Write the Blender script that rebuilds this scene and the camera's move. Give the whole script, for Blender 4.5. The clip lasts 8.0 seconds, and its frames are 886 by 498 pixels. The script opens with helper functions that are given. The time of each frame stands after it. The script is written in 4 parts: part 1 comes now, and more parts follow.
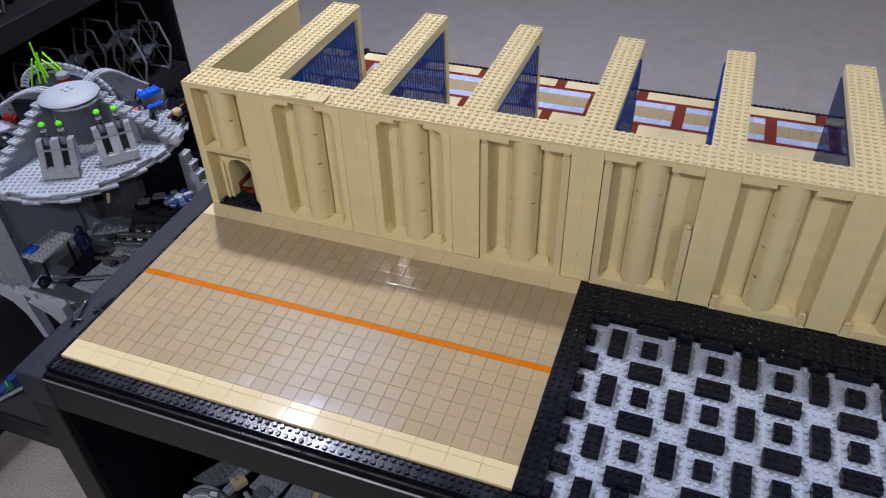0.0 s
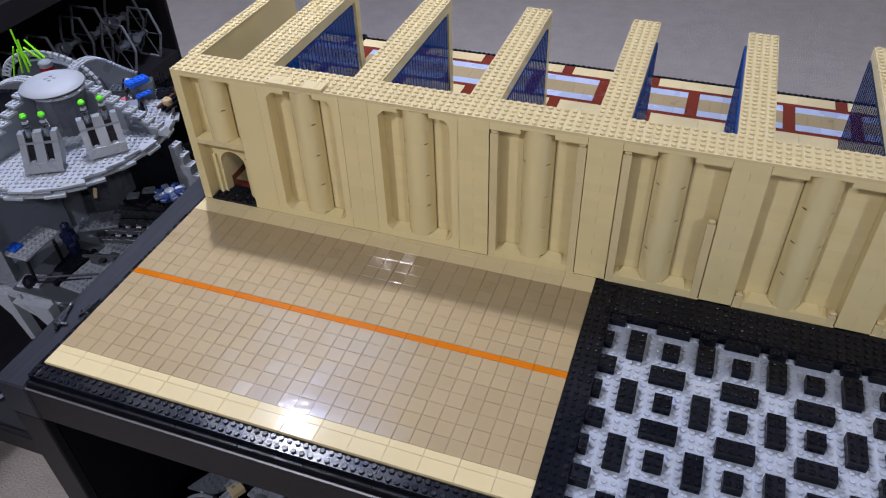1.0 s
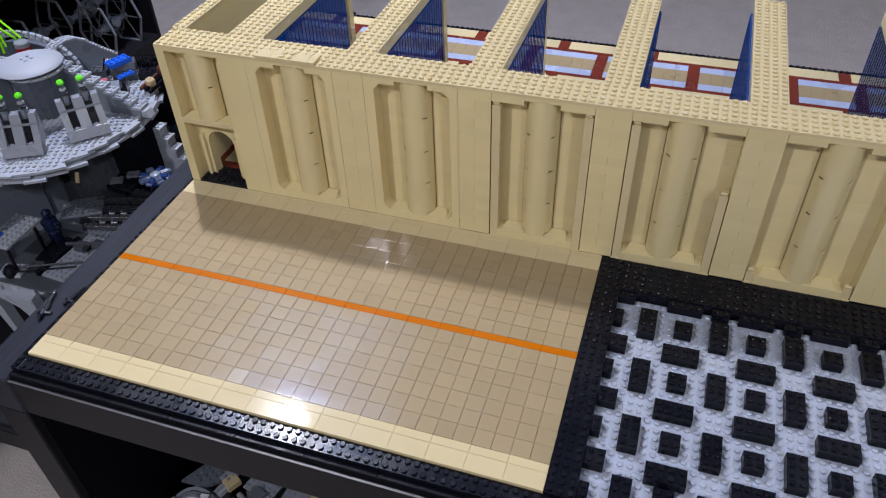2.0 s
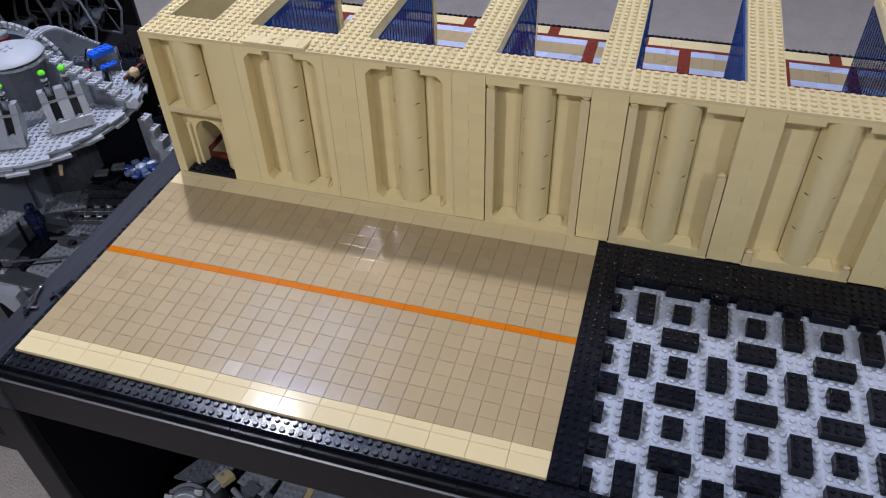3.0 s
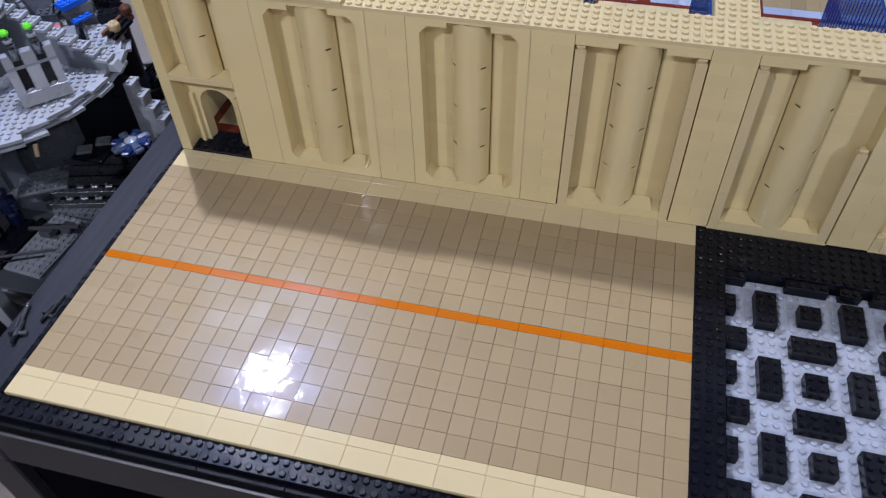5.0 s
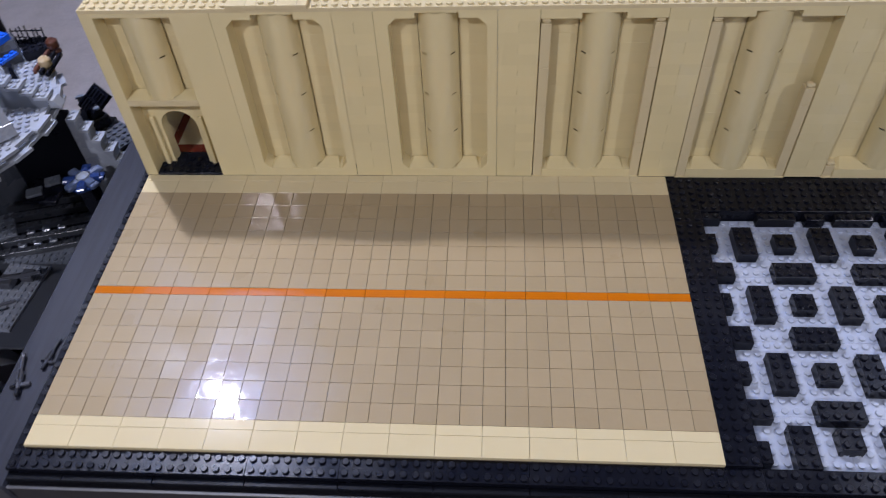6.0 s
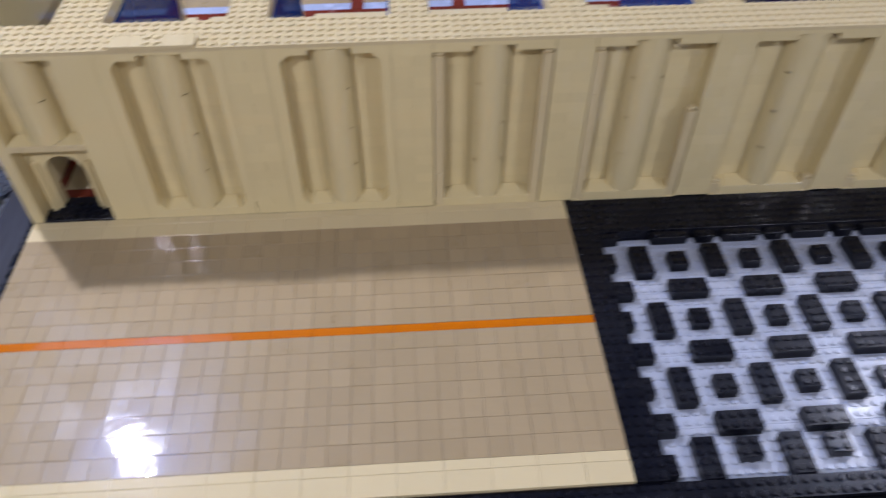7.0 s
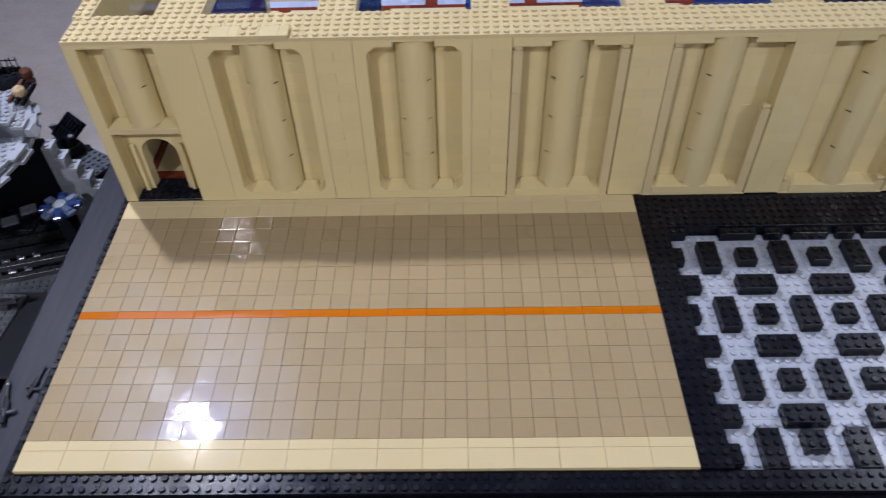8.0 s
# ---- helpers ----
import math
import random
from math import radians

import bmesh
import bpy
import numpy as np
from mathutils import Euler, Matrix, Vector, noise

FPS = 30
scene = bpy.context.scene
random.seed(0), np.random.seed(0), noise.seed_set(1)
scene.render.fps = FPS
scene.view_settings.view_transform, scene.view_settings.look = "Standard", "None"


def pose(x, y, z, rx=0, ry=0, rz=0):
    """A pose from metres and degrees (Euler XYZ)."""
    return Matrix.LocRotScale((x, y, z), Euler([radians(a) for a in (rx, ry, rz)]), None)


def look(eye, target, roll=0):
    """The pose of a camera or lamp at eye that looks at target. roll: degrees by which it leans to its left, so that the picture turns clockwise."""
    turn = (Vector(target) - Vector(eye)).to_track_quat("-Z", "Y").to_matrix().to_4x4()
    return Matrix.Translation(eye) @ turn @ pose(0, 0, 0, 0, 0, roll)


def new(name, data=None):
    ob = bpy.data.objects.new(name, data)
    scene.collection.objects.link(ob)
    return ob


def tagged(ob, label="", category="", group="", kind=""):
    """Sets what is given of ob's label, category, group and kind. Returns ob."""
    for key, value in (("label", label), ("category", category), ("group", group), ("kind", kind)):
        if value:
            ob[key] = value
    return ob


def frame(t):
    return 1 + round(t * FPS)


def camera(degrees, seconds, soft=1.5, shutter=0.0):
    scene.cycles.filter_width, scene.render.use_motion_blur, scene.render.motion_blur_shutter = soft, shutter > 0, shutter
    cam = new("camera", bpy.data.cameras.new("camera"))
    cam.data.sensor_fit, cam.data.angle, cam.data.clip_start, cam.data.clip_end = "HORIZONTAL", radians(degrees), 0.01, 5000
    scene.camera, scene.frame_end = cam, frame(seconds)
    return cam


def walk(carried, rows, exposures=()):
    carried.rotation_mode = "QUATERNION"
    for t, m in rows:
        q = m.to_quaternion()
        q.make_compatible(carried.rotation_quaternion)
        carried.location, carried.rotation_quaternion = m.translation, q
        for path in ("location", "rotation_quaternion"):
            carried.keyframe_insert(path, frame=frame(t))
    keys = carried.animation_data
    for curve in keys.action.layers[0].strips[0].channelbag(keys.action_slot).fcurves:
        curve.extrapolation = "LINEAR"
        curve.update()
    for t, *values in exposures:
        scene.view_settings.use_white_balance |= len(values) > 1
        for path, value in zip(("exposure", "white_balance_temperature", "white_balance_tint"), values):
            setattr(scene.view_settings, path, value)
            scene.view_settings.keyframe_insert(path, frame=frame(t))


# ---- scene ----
cam = camera(60.6, 8.0, 1.1, 0.65)
PATH = [
    (0, (0.5644, -0.6326, 0.5687), (0.3411, -0.0569, 0.0601), -1.87),
    (0.5, (0.5496, -0.6115, 0.5565), (0.3295, -0.0396, 0.0422), -1.90),
    (1, (0.5386, -0.5974, 0.5450), (0.3219, -0.0272, 0.0274), -2.00),
    (1.5, (0.5278, -0.5909, 0.5297), (0.3194, -0.0185, 0.0112), -1.89),
    (1.7, (0.5232, -0.5875, 0.5249), (0.3188, -0.0181, 0.0015), -1.95),
    (2.8, (0.5091, -0.5863, 0.5069), (0.3201, -0.0177, -0.0232), -2.16),
    (3, (0.5067, -0.5862, 0.5064), (0.3228, -0.0180, -0.0258), -1.97),
    (3.5, (0.4940, -0.5857, 0.5025), (0.3166, -0.0253, -0.0402), -1.82),
    (4, (0.4586, -0.5627, 0.4906), (0.2877, -0.0136, -0.0656), -1.63),
    (4.2, (0.4408, -0.5395, 0.4841), (0.2713, -0.0007, -0.0824), -1.46),
    (5.3, (0.3740, -0.4780, 0.4616), (0.2526, 0.0480, -0.1288), -2.80),
    (5.5, (0.3613, -0.4866, 0.4638), (0.2601, 0.0400, -0.1298), -3.54),
    (6, (0.3275, -0.5107, 0.4699), (0.2727, 0.0263, -0.1205), -3.73),
    (6.5, (0.3215, -0.5025, 0.4691), (0.2989, 0.0438, -0.1149), -2.97),
    (7, (0.3355, -0.5039, 0.4743), (0.3708, 0.0503, -0.1016), -0.02),
    (7.3, (0.3457, -0.5245, 0.4820), (0.4285, 0.0344, -0.0844), 2.09),
    (7.5, (0.3427, -0.5323, 0.4839), (0.4163, 0.0255, -0.0849), 1.30),
    (7.6, (0.3352, -0.5313, 0.4843), (0.3852, 0.0258, -0.0876), 0.10),
    (7.7, (0.3283, -0.5298, 0.4845), (0.3557, 0.0270, -0.0894), -0.65),
    (7.8, (0.3216, -0.5281, 0.4845), (0.3265, 0.0278, -0.0908), -1.30),
    (7.9, (0.3176, -0.5270, 0.4845), (0.3090, 0.0280, -0.0916), -1.67),
    (8, (0.3152, -0.5264, 0.4845), (0.2987, 0.0280, -0.0920), -1.96),
]
walk(cam, [(t, look(eye, target, roll)) for t, eye, target, roll in PATH], exposures=[(0.0, -0.08, 6470, 13), (1.5, -0.12, 6440, 13), (4.0, -0.13, 6360, 13), (5.5, -0.17, 6110, 17), (7.0, -0.23, 6130, 19), (8.0, -0.24, 6420, 14)])

# ---------------------------------------------------------------- light
U = 0.008                                   # one stud pitch, the grid of all the toy bricks
world = bpy.data.worlds.new("World")
scene.world = world
world.use_nodes = True
world.node_tree.nodes["Background"].inputs[0].default_value = (0.55, 0.60, 0.70, 1)
world.node_tree.nodes["Background"].inputs[1].default_value = 0.05
scene.view_settings.exposure = 0.0

CEIL = 2.25
# x, y, height, watts, bulb width: a pendant behind the toy hall, and three lights on the ceiling
LAMPS = [(-0.44, 0.60, 1.45, 26.0, 0.072), (2.26, 1.09, CEIL, 20, 0.10), (-0.78, -2.22, CEIL, 57, 0.13), (2.30, -2.16, CEIL, 41, 0.09)]


def room_lamp(x, y, z, watts, size):
    data = bpy.data.lights.new("lamp_bulb", "AREA")
    data.shape, data.size, data.energy, data.color = "DISK", size, watts, (0.97, 0.965, 0.985)
    ob = new("lamp_bulb", data)
    ob.location = (x, y, z - 0.035)
    return ob


for row in LAMPS:
    room_lamp(*row)

# ---------------------------------------------------------------- materials


def plastic(name, rgb, rough=0.22, var=0.05, bump=0.02, wave=45.0, spec=0.5, dust=0.06, coat=0.0, coat_rough=0.055):
    """Moulded toy plastic: a little tone from piece to piece, faint waviness, fine dust and scuffs."""
    m = bpy.data.materials.new(name)
    m.use_nodes = True
    n, l = m.node_tree.nodes, m.node_tree.links
    b = n["Principled BSDF"]
    tc = n.new("ShaderNodeNewGeometry")
    info = n.new("ShaderNodeObjectInfo")
    isl = n.new("ShaderNodeMath")
    isl.operation = "ADD"
    l.new(info.outputs["Random"], isl.inputs[0])
    l.new(tc.outputs["Random Per Island"], isl.inputs[1])
    fr = n.new("ShaderNodeMath")
    fr.operation = "FRACT"
    l.new(isl.outputs[0], fr.inputs[0])
    big = n.new("ShaderNodeTexNoise")
    big.inputs["Scale"].default_value = 38.0
    big.inputs["Detail"].default_value = 3.0
    l.new(tc.outputs["Position"], big.inputs["Vector"])
    fine = n.new("ShaderNodeTexNoise")
    fine.inputs["Scale"].default_value = 900.0
    fine.inputs["Detail"].default_value = 4.0
    l.new(tc.outputs["Position"], fine.inputs["Vector"])
    tone = n.new("ShaderNodeMapRange")
    tone.inputs["To Min"].default_value = 1.0 - var
    tone.inputs["To Max"].default_value = 1.0 + var
    l.new(fr.outputs[0], tone.inputs["Value"])
    hsv = n.new("ShaderNodeHueSaturation")
    hsv.inputs["Color"].default_value = (*rgb, 1)
    l.new(tone.outputs[0], hsv.inputs["Value"])
    spk = n.new("ShaderNodeMapRange")
    spk.inputs["From Min"].default_value = 0.62
    spk.inputs["From Max"].default_value = 0.85
    spk.inputs["To Max"].default_value = dust
    l.new(fine.outputs["Fac"], spk.inputs["Value"])
    mix = n.new("ShaderNodeMixRGB")
    mix.inputs["Color2"].default_value = (0.45, 0.43, 0.40, 1)
    l.new(spk.outputs[0], mix.inputs["Fac"])
    l.new(hsv.outputs[0], mix.inputs["Color1"])
    l.new(mix.outputs[0], b.inputs["Base Color"])
    rr = n.new("ShaderNodeMapRange")
    rr.inputs["From Min"].default_value = 0.3
    rr.inputs["From Max"].default_value = 0.7
    rr.inputs["To Min"].default_value = rough * 0.75
    rr.inputs["To Max"].default_value = rough * 1.35
    l.new(big.outputs["Fac"], rr.inputs["Value"])
    rv = n.new("ShaderNodeMapRange")
    rv.inputs["To Min"].default_value = 0.78
    rv.inputs["To Max"].default_value = 1.22
    l.new(fr.outputs[0], rv.inputs["Value"])
    rm = n.new("ShaderNodeMath")
    rm.operation = "MULTIPLY"
    l.new(rr.outputs[0], rm.inputs[0])
    l.new(rv.outputs[0], rm.inputs[1])
    l.new(rm.outputs[0], b.inputs["Roughness"])
    b.inputs["Specular IOR Level"].default_value = spec
    b.inputs["Coat Weight"].default_value = coat
    b.inputs["Coat Roughness"].default_value = coat_rough
    wv = n.new("ShaderNodeTexNoise")
    wv.inputs["Scale"].default_value = wave
    wv.inputs["Detail"].default_value = 2.0
    l.new(tc.outputs["Position"], wv.inputs["Vector"])
    bp = n.new("ShaderNodeBump")
    bp.inputs["Strength"].default_value = bump
    bp.inputs["Distance"].default_value = 0.004
    l.new(wv.outputs["Fac"], bp.inputs["Height"])
    l.new(bp.outputs[0], b.inputs["Normal"])
    l.new(bp.outputs[0], b.inputs["Coat Normal"])
    return m


def rough_surface(name, c1, c2, scale, rough, bump, dist=0.002, stretch=(1, 1, 1), spec=0.5):
    """Board, carpet and paint: two tones at two scales, with relief."""
    m = bpy.data.materials.new(name)
    m.use_nodes = True
    n, l = m.node_tree.nodes, m.node_tree.links
    b = n["Principled BSDF"]
    geo = n.new("ShaderNodeNewGeometry")
    mp = n.new("ShaderNodeMapping")
    mp.inputs["Scale"].default_value = stretch
    l.new(geo.outputs["Position"], mp.inputs["Vector"])
    a = n.new("ShaderNodeTexNoise")
    a.inputs["Scale"].default_value, a.inputs["Detail"].default_value = scale, 6.0
    l.new(mp.outputs[0], a.inputs["Vector"])
    c = n.new("ShaderNodeTexNoise")
    c.inputs["Scale"].default_value, c.inputs["Detail"].default_value = scale * 0.06, 3.0
    l.new(mp.outputs[0], c.inputs["Vector"])
    mul = n.new("ShaderNodeMath")
    mul.operation = "MULTIPLY_ADD"
    mul.inputs[1].default_value, mul.inputs[2].default_value = 0.6, 0.0
    l.new(a.outputs["Fac"], mul.inputs[0])
    add = n.new("ShaderNodeMath")
    add.operation = "MULTIPLY_ADD"
    add.inputs[1].default_value = 0.4
    l.new(c.outputs["Fac"], add.inputs[0])
    l.new(mul.outputs[0], add.inputs[2])
    ramp = n.new("ShaderNodeValToRGB")
    ramp.color_ramp.elements[0].position, ramp.color_ramp.elements[1].position = 0.36, 0.64
    ramp.color_ramp.elements[0].color, ramp.color_ramp.elements[1].color = (*c1, 1), (*c2, 1)
    l.new(add.outputs[0], ramp.inputs[0])
    l.new(ramp.outputs[0], b.inputs["Base Color"])
    b.inputs["Roughness"].default_value = rough
    b.inputs["Specular IOR Level"].default_value = spec
    bp = n.new("ShaderNodeBump")
    bp.inputs["Strength"].default_value, bp.inputs["Distance"].default_value = bump, dist
    l.new(a.outputs["Fac"], bp.inputs["Height"])
    l.new(bp.outputs[0], b.inputs["Normal"])
    return m


CREAM = plastic("cream_plastic", (0.612, 0.506, 0.288), 0.36, 0.02, 0.03, 90, spec=0.05, coat=0.05, coat_rough=0.11)
WALLC = plastic("cream_wall_plastic", (0.690, 0.576, 0.306), 0.06, 0.025, 0.014, 60, spec=0.45)
COLM = plastic("cream_column_plastic", (0.690, 0.576, 0.306), 0.04, 0.015, 0.008, 40, spec=0.95)
TAN = plastic("dark_tan_plastic", (0.352, 0.266, 0.146), 0.38, 0.05, 0.04, 120, spec=0.13, coat=0.37, coat_rough=0.055)
ORANGE = plastic("orange_plastic", (0.52, 0.135, 0.0), 0.36, 0.03, 0.02, 90, spec=0.04, coat=0.55)
BLACK = plastic("black_plastic", (0.005, 0.0056, 0.010), 0.27, 0.1, 0.03, 80, spec=0.23, dust=0.006)
BASEB = plastic("worn_black_plastic", (0.005, 0.0055, 0.008), 0.4, 0.1, 0.02, 80, spec=0.1, dust=0.01)
WHITE = plastic("white_plastic", (0.40, 0.43, 0.50), 0.3, 0.03, spec=0.6)
DRED = plastic("dark_red_plastic", (0.165, 0.026, 0.014), 0.2, 0.05)
LBLUE = plastic("light_blue_plastic", (0.40, 0.46, 0.62), 0.25, 0.04)
LGREY = plastic("light_grey_plastic", (0.325, 0.347, 0.39), 0.3, 0.04)
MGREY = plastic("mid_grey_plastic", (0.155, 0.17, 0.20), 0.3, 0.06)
DGREY = plastic("dark_grey_plastic", (0.075, 0.083, 0.10), 0.3, 0.07)
BLUE = plastic("bright_blue_plastic", (0.015, 0.11, 0.62), 0.2, 0.03)
DBLUE = plastic("dark_blue_plastic", (0.015, 0.035, 0.13), 0.2, 0.05)
RED = plastic("red_plastic", (0.30, 0.008, 0.012), 0.25, 0.03)
BROWN = plastic("brown_plastic", (0.10, 0.035, 0.02), 0.3, 0.05)
SKIN = plastic("pale_yellow_plastic", (0.60, 0.45, 0.26), 0.35, 0.02)
LIME = plastic("lime_plastic", (0.24, 0.74, 0.01), 0.2, 0.03)
UNDER = plastic("brown_underside_plastic", (0.124, 0.090, 0.051), 0.4, 0.02)
MATTG = plastic("matt_grey_plastic", (0.30, 0.32, 0.36), 0.55, 0.03)
TIPG = plastic("bright_green_plastic", (0.12, 0.78, 0.01), 0.25, 0.03)
# rosette's pale petals, darkened in colour for the shade under the deck
PETALD = plastic("shaded_petal_plastic", (0.075, 0.10, 0.17), 0.35, 0.06)
SHIPG = plastic("ash_grey_plastic", (0.165, 0.178, 0.205), 0.32, 0.06)
SHIPT = plastic("sand_plastic", (0.34, 0.27, 0.15), 0.35, 0.03)
SLATE = plastic("slate_grey_plastic", (0.082, 0.094, 0.118), 0.35, 0.05)
TURG = plastic("stone_grey_plastic", (0.24, 0.255, 0.29), 0.3, 0.04)
# table's inner boards: the shade under the top is put into this near-black
SHADEB = rough_surface("shaded_black_board", (0.0015, 0.0015, 0.004), (0.003, 0.003, 0.007), 220, 0.6, 0.1, 0.0006, (1, 0.12, 1), 0.1)
RACKG = plastic("charcoal_plastic", (0.052, 0.056, 0.066), 0.3, 0.1)
GUNM = plastic("gunmetal_plastic", (0.10, 0.103, 0.12), 0.16, 0.1)
GUNM.node_tree.nodes["Principled BSDF"].inputs["Metallic"].default_value = 0.4


def clear_plastic(name, rgb, body=(0.5, 0.5, 0.5), milky=0.0, rough=0.03):
    """Tinted clear plastic; milky is the share that scatters."""
    m = bpy.data.materials.new(name)
    m.use_nodes = True
    n, l = m.node_tree.nodes, m.node_tree.links
    n.remove(n["Principled BSDF"])
    tr = n.new("ShaderNodeBsdfTransparent")
    tr.inputs[0].default_value = (*rgb, 1)
    df = n.new("ShaderNodeBsdfDiffuse")
    df.inputs[0].default_value = (*body, 1)
    m0 = n.new("ShaderNodeMixShader")
    m0.inputs[0].default_value = milky
    l.new(tr.outputs[0], m0.inputs[1])
    l.new(df.outputs[0], m0.inputs[2])
    gl = n.new("ShaderNodeBsdfGlossy")
    gl.inputs["Roughness"].default_value = rough
    fr = n.new("ShaderNodeFresnel")
    fr.inputs[0].default_value = 1.5
    mx = n.new("ShaderNodeMixShader")
    l.new(fr.outputs[0], mx.inputs[0])
    l.new(m0.outputs[0], mx.inputs[1])
    l.new(gl.outputs[0], mx.inputs[2])
    l.new(mx.outputs[0], n["Material Output"].inputs[0])
    return m


TBLUE = clear_plastic("clear_dark_blue_plastic", (0.16, 0.36, 0.72), (0.008, 0.075, 0.33), 0.74)
TPALE = clear_plastic("clear_pale_blue_plastic", (0.46, 0.54, 0.78), (0.02, 0.09, 0.34), 0.2)
TCLEAR = clear_plastic("clear_plastic", (0.85, 0.88, 0.92))
FROST = clear_plastic("frosted_clear_plastic", (0.7, 0.74, 0.8), (0.35, 0.38, 0.42), 0.6)
WOOD = rough_surface("black_brown_board", (0.0045, 0.0042, 0.0055), (0.008, 0.0075, 0.0092), 220, 0.42, 0.15, 0.0006, (1, 0.12, 1), 0.15)
# side rail's copy of WOOD, with the ceiling's blue sheen mixed into the colour
WOODT = rough_surface("blue_sheen_board", (0.009, 0.010, 0.016), (0.021, 0.0225, 0.033), 220, 0.42, 0.2, 0.0008, (1, 0.08, 1), 0.25)
WOODB = rough_surface("black_brown_shelf_board", (0.0045, 0.004, 0.006), (0.009, 0.008, 0.011), 220, 0.55, 0.15, 0.0006, (1, 0.12, 1), 0.22)
CARPET = rough_surface("grey_carpet_pile", (0.41, 0.362, 0.335), (0.51, 0.457, 0.425), 260, 0.95, 0.7, 0.006)
# lighter grey that paints in the highlight along the front rail's bevel
EDGEHL = rough_surface("highlit_board_edge", (0.06, 0.06, 0.068), (0.11, 0.11, 0.12), 220, 0.35, 0.15, 0.0006, (0.12, 1, 1), 0.5)
PAINT = rough_surface("beige_wall_paint", (0.34, 0.32, 0.29), (0.40, 0.38, 0.35), 60, 0.8, 0.1)
# ceiling colour tinted blue so that its reflected light turns cooler
CEILP = rough_surface("blue_tinted_ceiling", (0.50, 0.56, 0.68), (0.58, 0.64, 0.76), 60, 0.85, 0.15)



def glowing(name, rgb, strength):
    """Frosted glowing surface, for lamps and for the added haze glow."""
    m = bpy.data.materials.new(name)
    m.use_nodes = True
    b = m.node_tree.nodes["Principled BSDF"]
    b.inputs["Base Color"].default_value = (0.8, 0.8, 0.8, 1)
    b.inputs["Emission Color"].default_value = (*rgb, 1)
    b.inputs["Emission Strength"].default_value = strength
    return m


# glowing rims and rings, added round the bulbs for bluish haze on the tiles
LAMPRIM = glowing("frosted_lamp_rim", (0.34, 0.53, 1.0), 9.0)
RIMDIM = glowing("halo_ring_middle", (0.20, 0.40, 1.0), 5.5)
EDGEDIM = glowing("halo_ring_outer", (0.30, 0.50, 1.0), 3.4)
PANELG = glowing("haze_sheet_glow", (0.34, 0.53, 1.0), 2.8)
PANELM = glowing("haze_core_glow", (0.34, 0.53, 1.0), 7.0)
PENDMID = glowing("frosted_pendant_bowl", (0.13, 0.34, 1.0), 24.0)
PENDRIM = glowing("halo_ring_inner", (0.18, 0.38, 1.0), 10.0)
LAMPMID = glowing("frosted_lamp_bowl", (0.46, 0.64, 1.0), 15.0)

# ---------------------------------------------------------------- building helpers
WORLD_OF = {}


def thing(name, x, y, z, label, category, group="", kind=""):
    """An Empty at the base of a thing; x, y, z in studs."""
    ob = tagged(new(name), label, category, group, kind)
    ob.empty_display_size = 0.01
    ob.location = Vector((x, y, z)) * U
    WORLD_OF[ob.name] = Matrix.Translation(Vector((x, y, z)) * U)
    return ob


def put(name, mesh, parent, at=(0, 0, 0), rot=(0, 0, 0), label=""):
    """A mesh object under a thing or a part; place in studs and turn in degrees are the world's."""
    ob = new(name, mesh)
    w = Matrix.Translation(Vector(at) * U) @ Euler([radians(a) for a in rot]).to_matrix().to_4x4()
    WORLD_OF[ob.name] = w
    if parent is not None:
        ob.parent = parent
        ob.matrix_basis = WORLD_OF[parent.name].inverted() @ w
    else:
        ob.matrix_basis = w
    if label:
        ob["label"] = label
    return ob


def mesh_of(name, verts, faces, mat, smooth=False):
    me = bpy.data.meshes.new(name)
    me.from_pydata([(x * U, y * U, z * U) for x, y, z in verts], [], faces)
    me.materials.append(mat)
    if smooth:
        me.shade_smooth()
    me.update()
    return me


def bm_mesh(name, bm, mat, smooth=False):
    """A bmesh built in studs becomes a mesh in metres."""
    bmesh.ops.recalc_face_normals(bm, faces=bm.faces)
    bmesh.ops.scale(bm, vec=(U, U, U), verts=bm.verts)
    me = bpy.data.meshes.new(name)
    bm.to_mesh(me)
    bm.free()
    me.materials.append(mat)
    if smooth:
        me.shade_smooth()
    return me


def part(name, bm, mat, parent, label="", at=(0, 0, 0), rot=(0, 0, 0), smooth=False):
    return put(name, bm_mesh(name, bm, mat, smooth), parent, at, rot, label)


def add_box(V, F, x0, x1, y0, y1, z0, z1, ch=0.03):
    """A block with its top edges broken."""
    b = len(V)
    c = min(ch, (x1 - x0) / 3, (y1 - y0) / 3, (z1 - z0) / 3)
    V += [(x0, y0, z0), (x1, y0, z0), (x1, y1, z0), (x0, y1, z0)]
    V += [(x0, y0, z1 - c), (x1, y0, z1 - c), (x1, y1, z1 - c), (x0, y1, z1 - c)]
    V += [(x0 + c, y0 + c, z1), (x1 - c, y0 + c, z1), (x1 - c, y1 - c, z1), (x0 + c, y1 - c, z1)]
    F.append((b + 3, b + 2, b + 1, b))
    for i in range(4):
        j = (i + 1) % 4
        F.append((b + i, b + j, b + 4 + j, b + 4 + i))
        F.append((b + 4 + i, b + 4 + j, b + 8 + j, b + 8 + i))
    F.append((b + 8, b + 9, b + 10, b + 11))


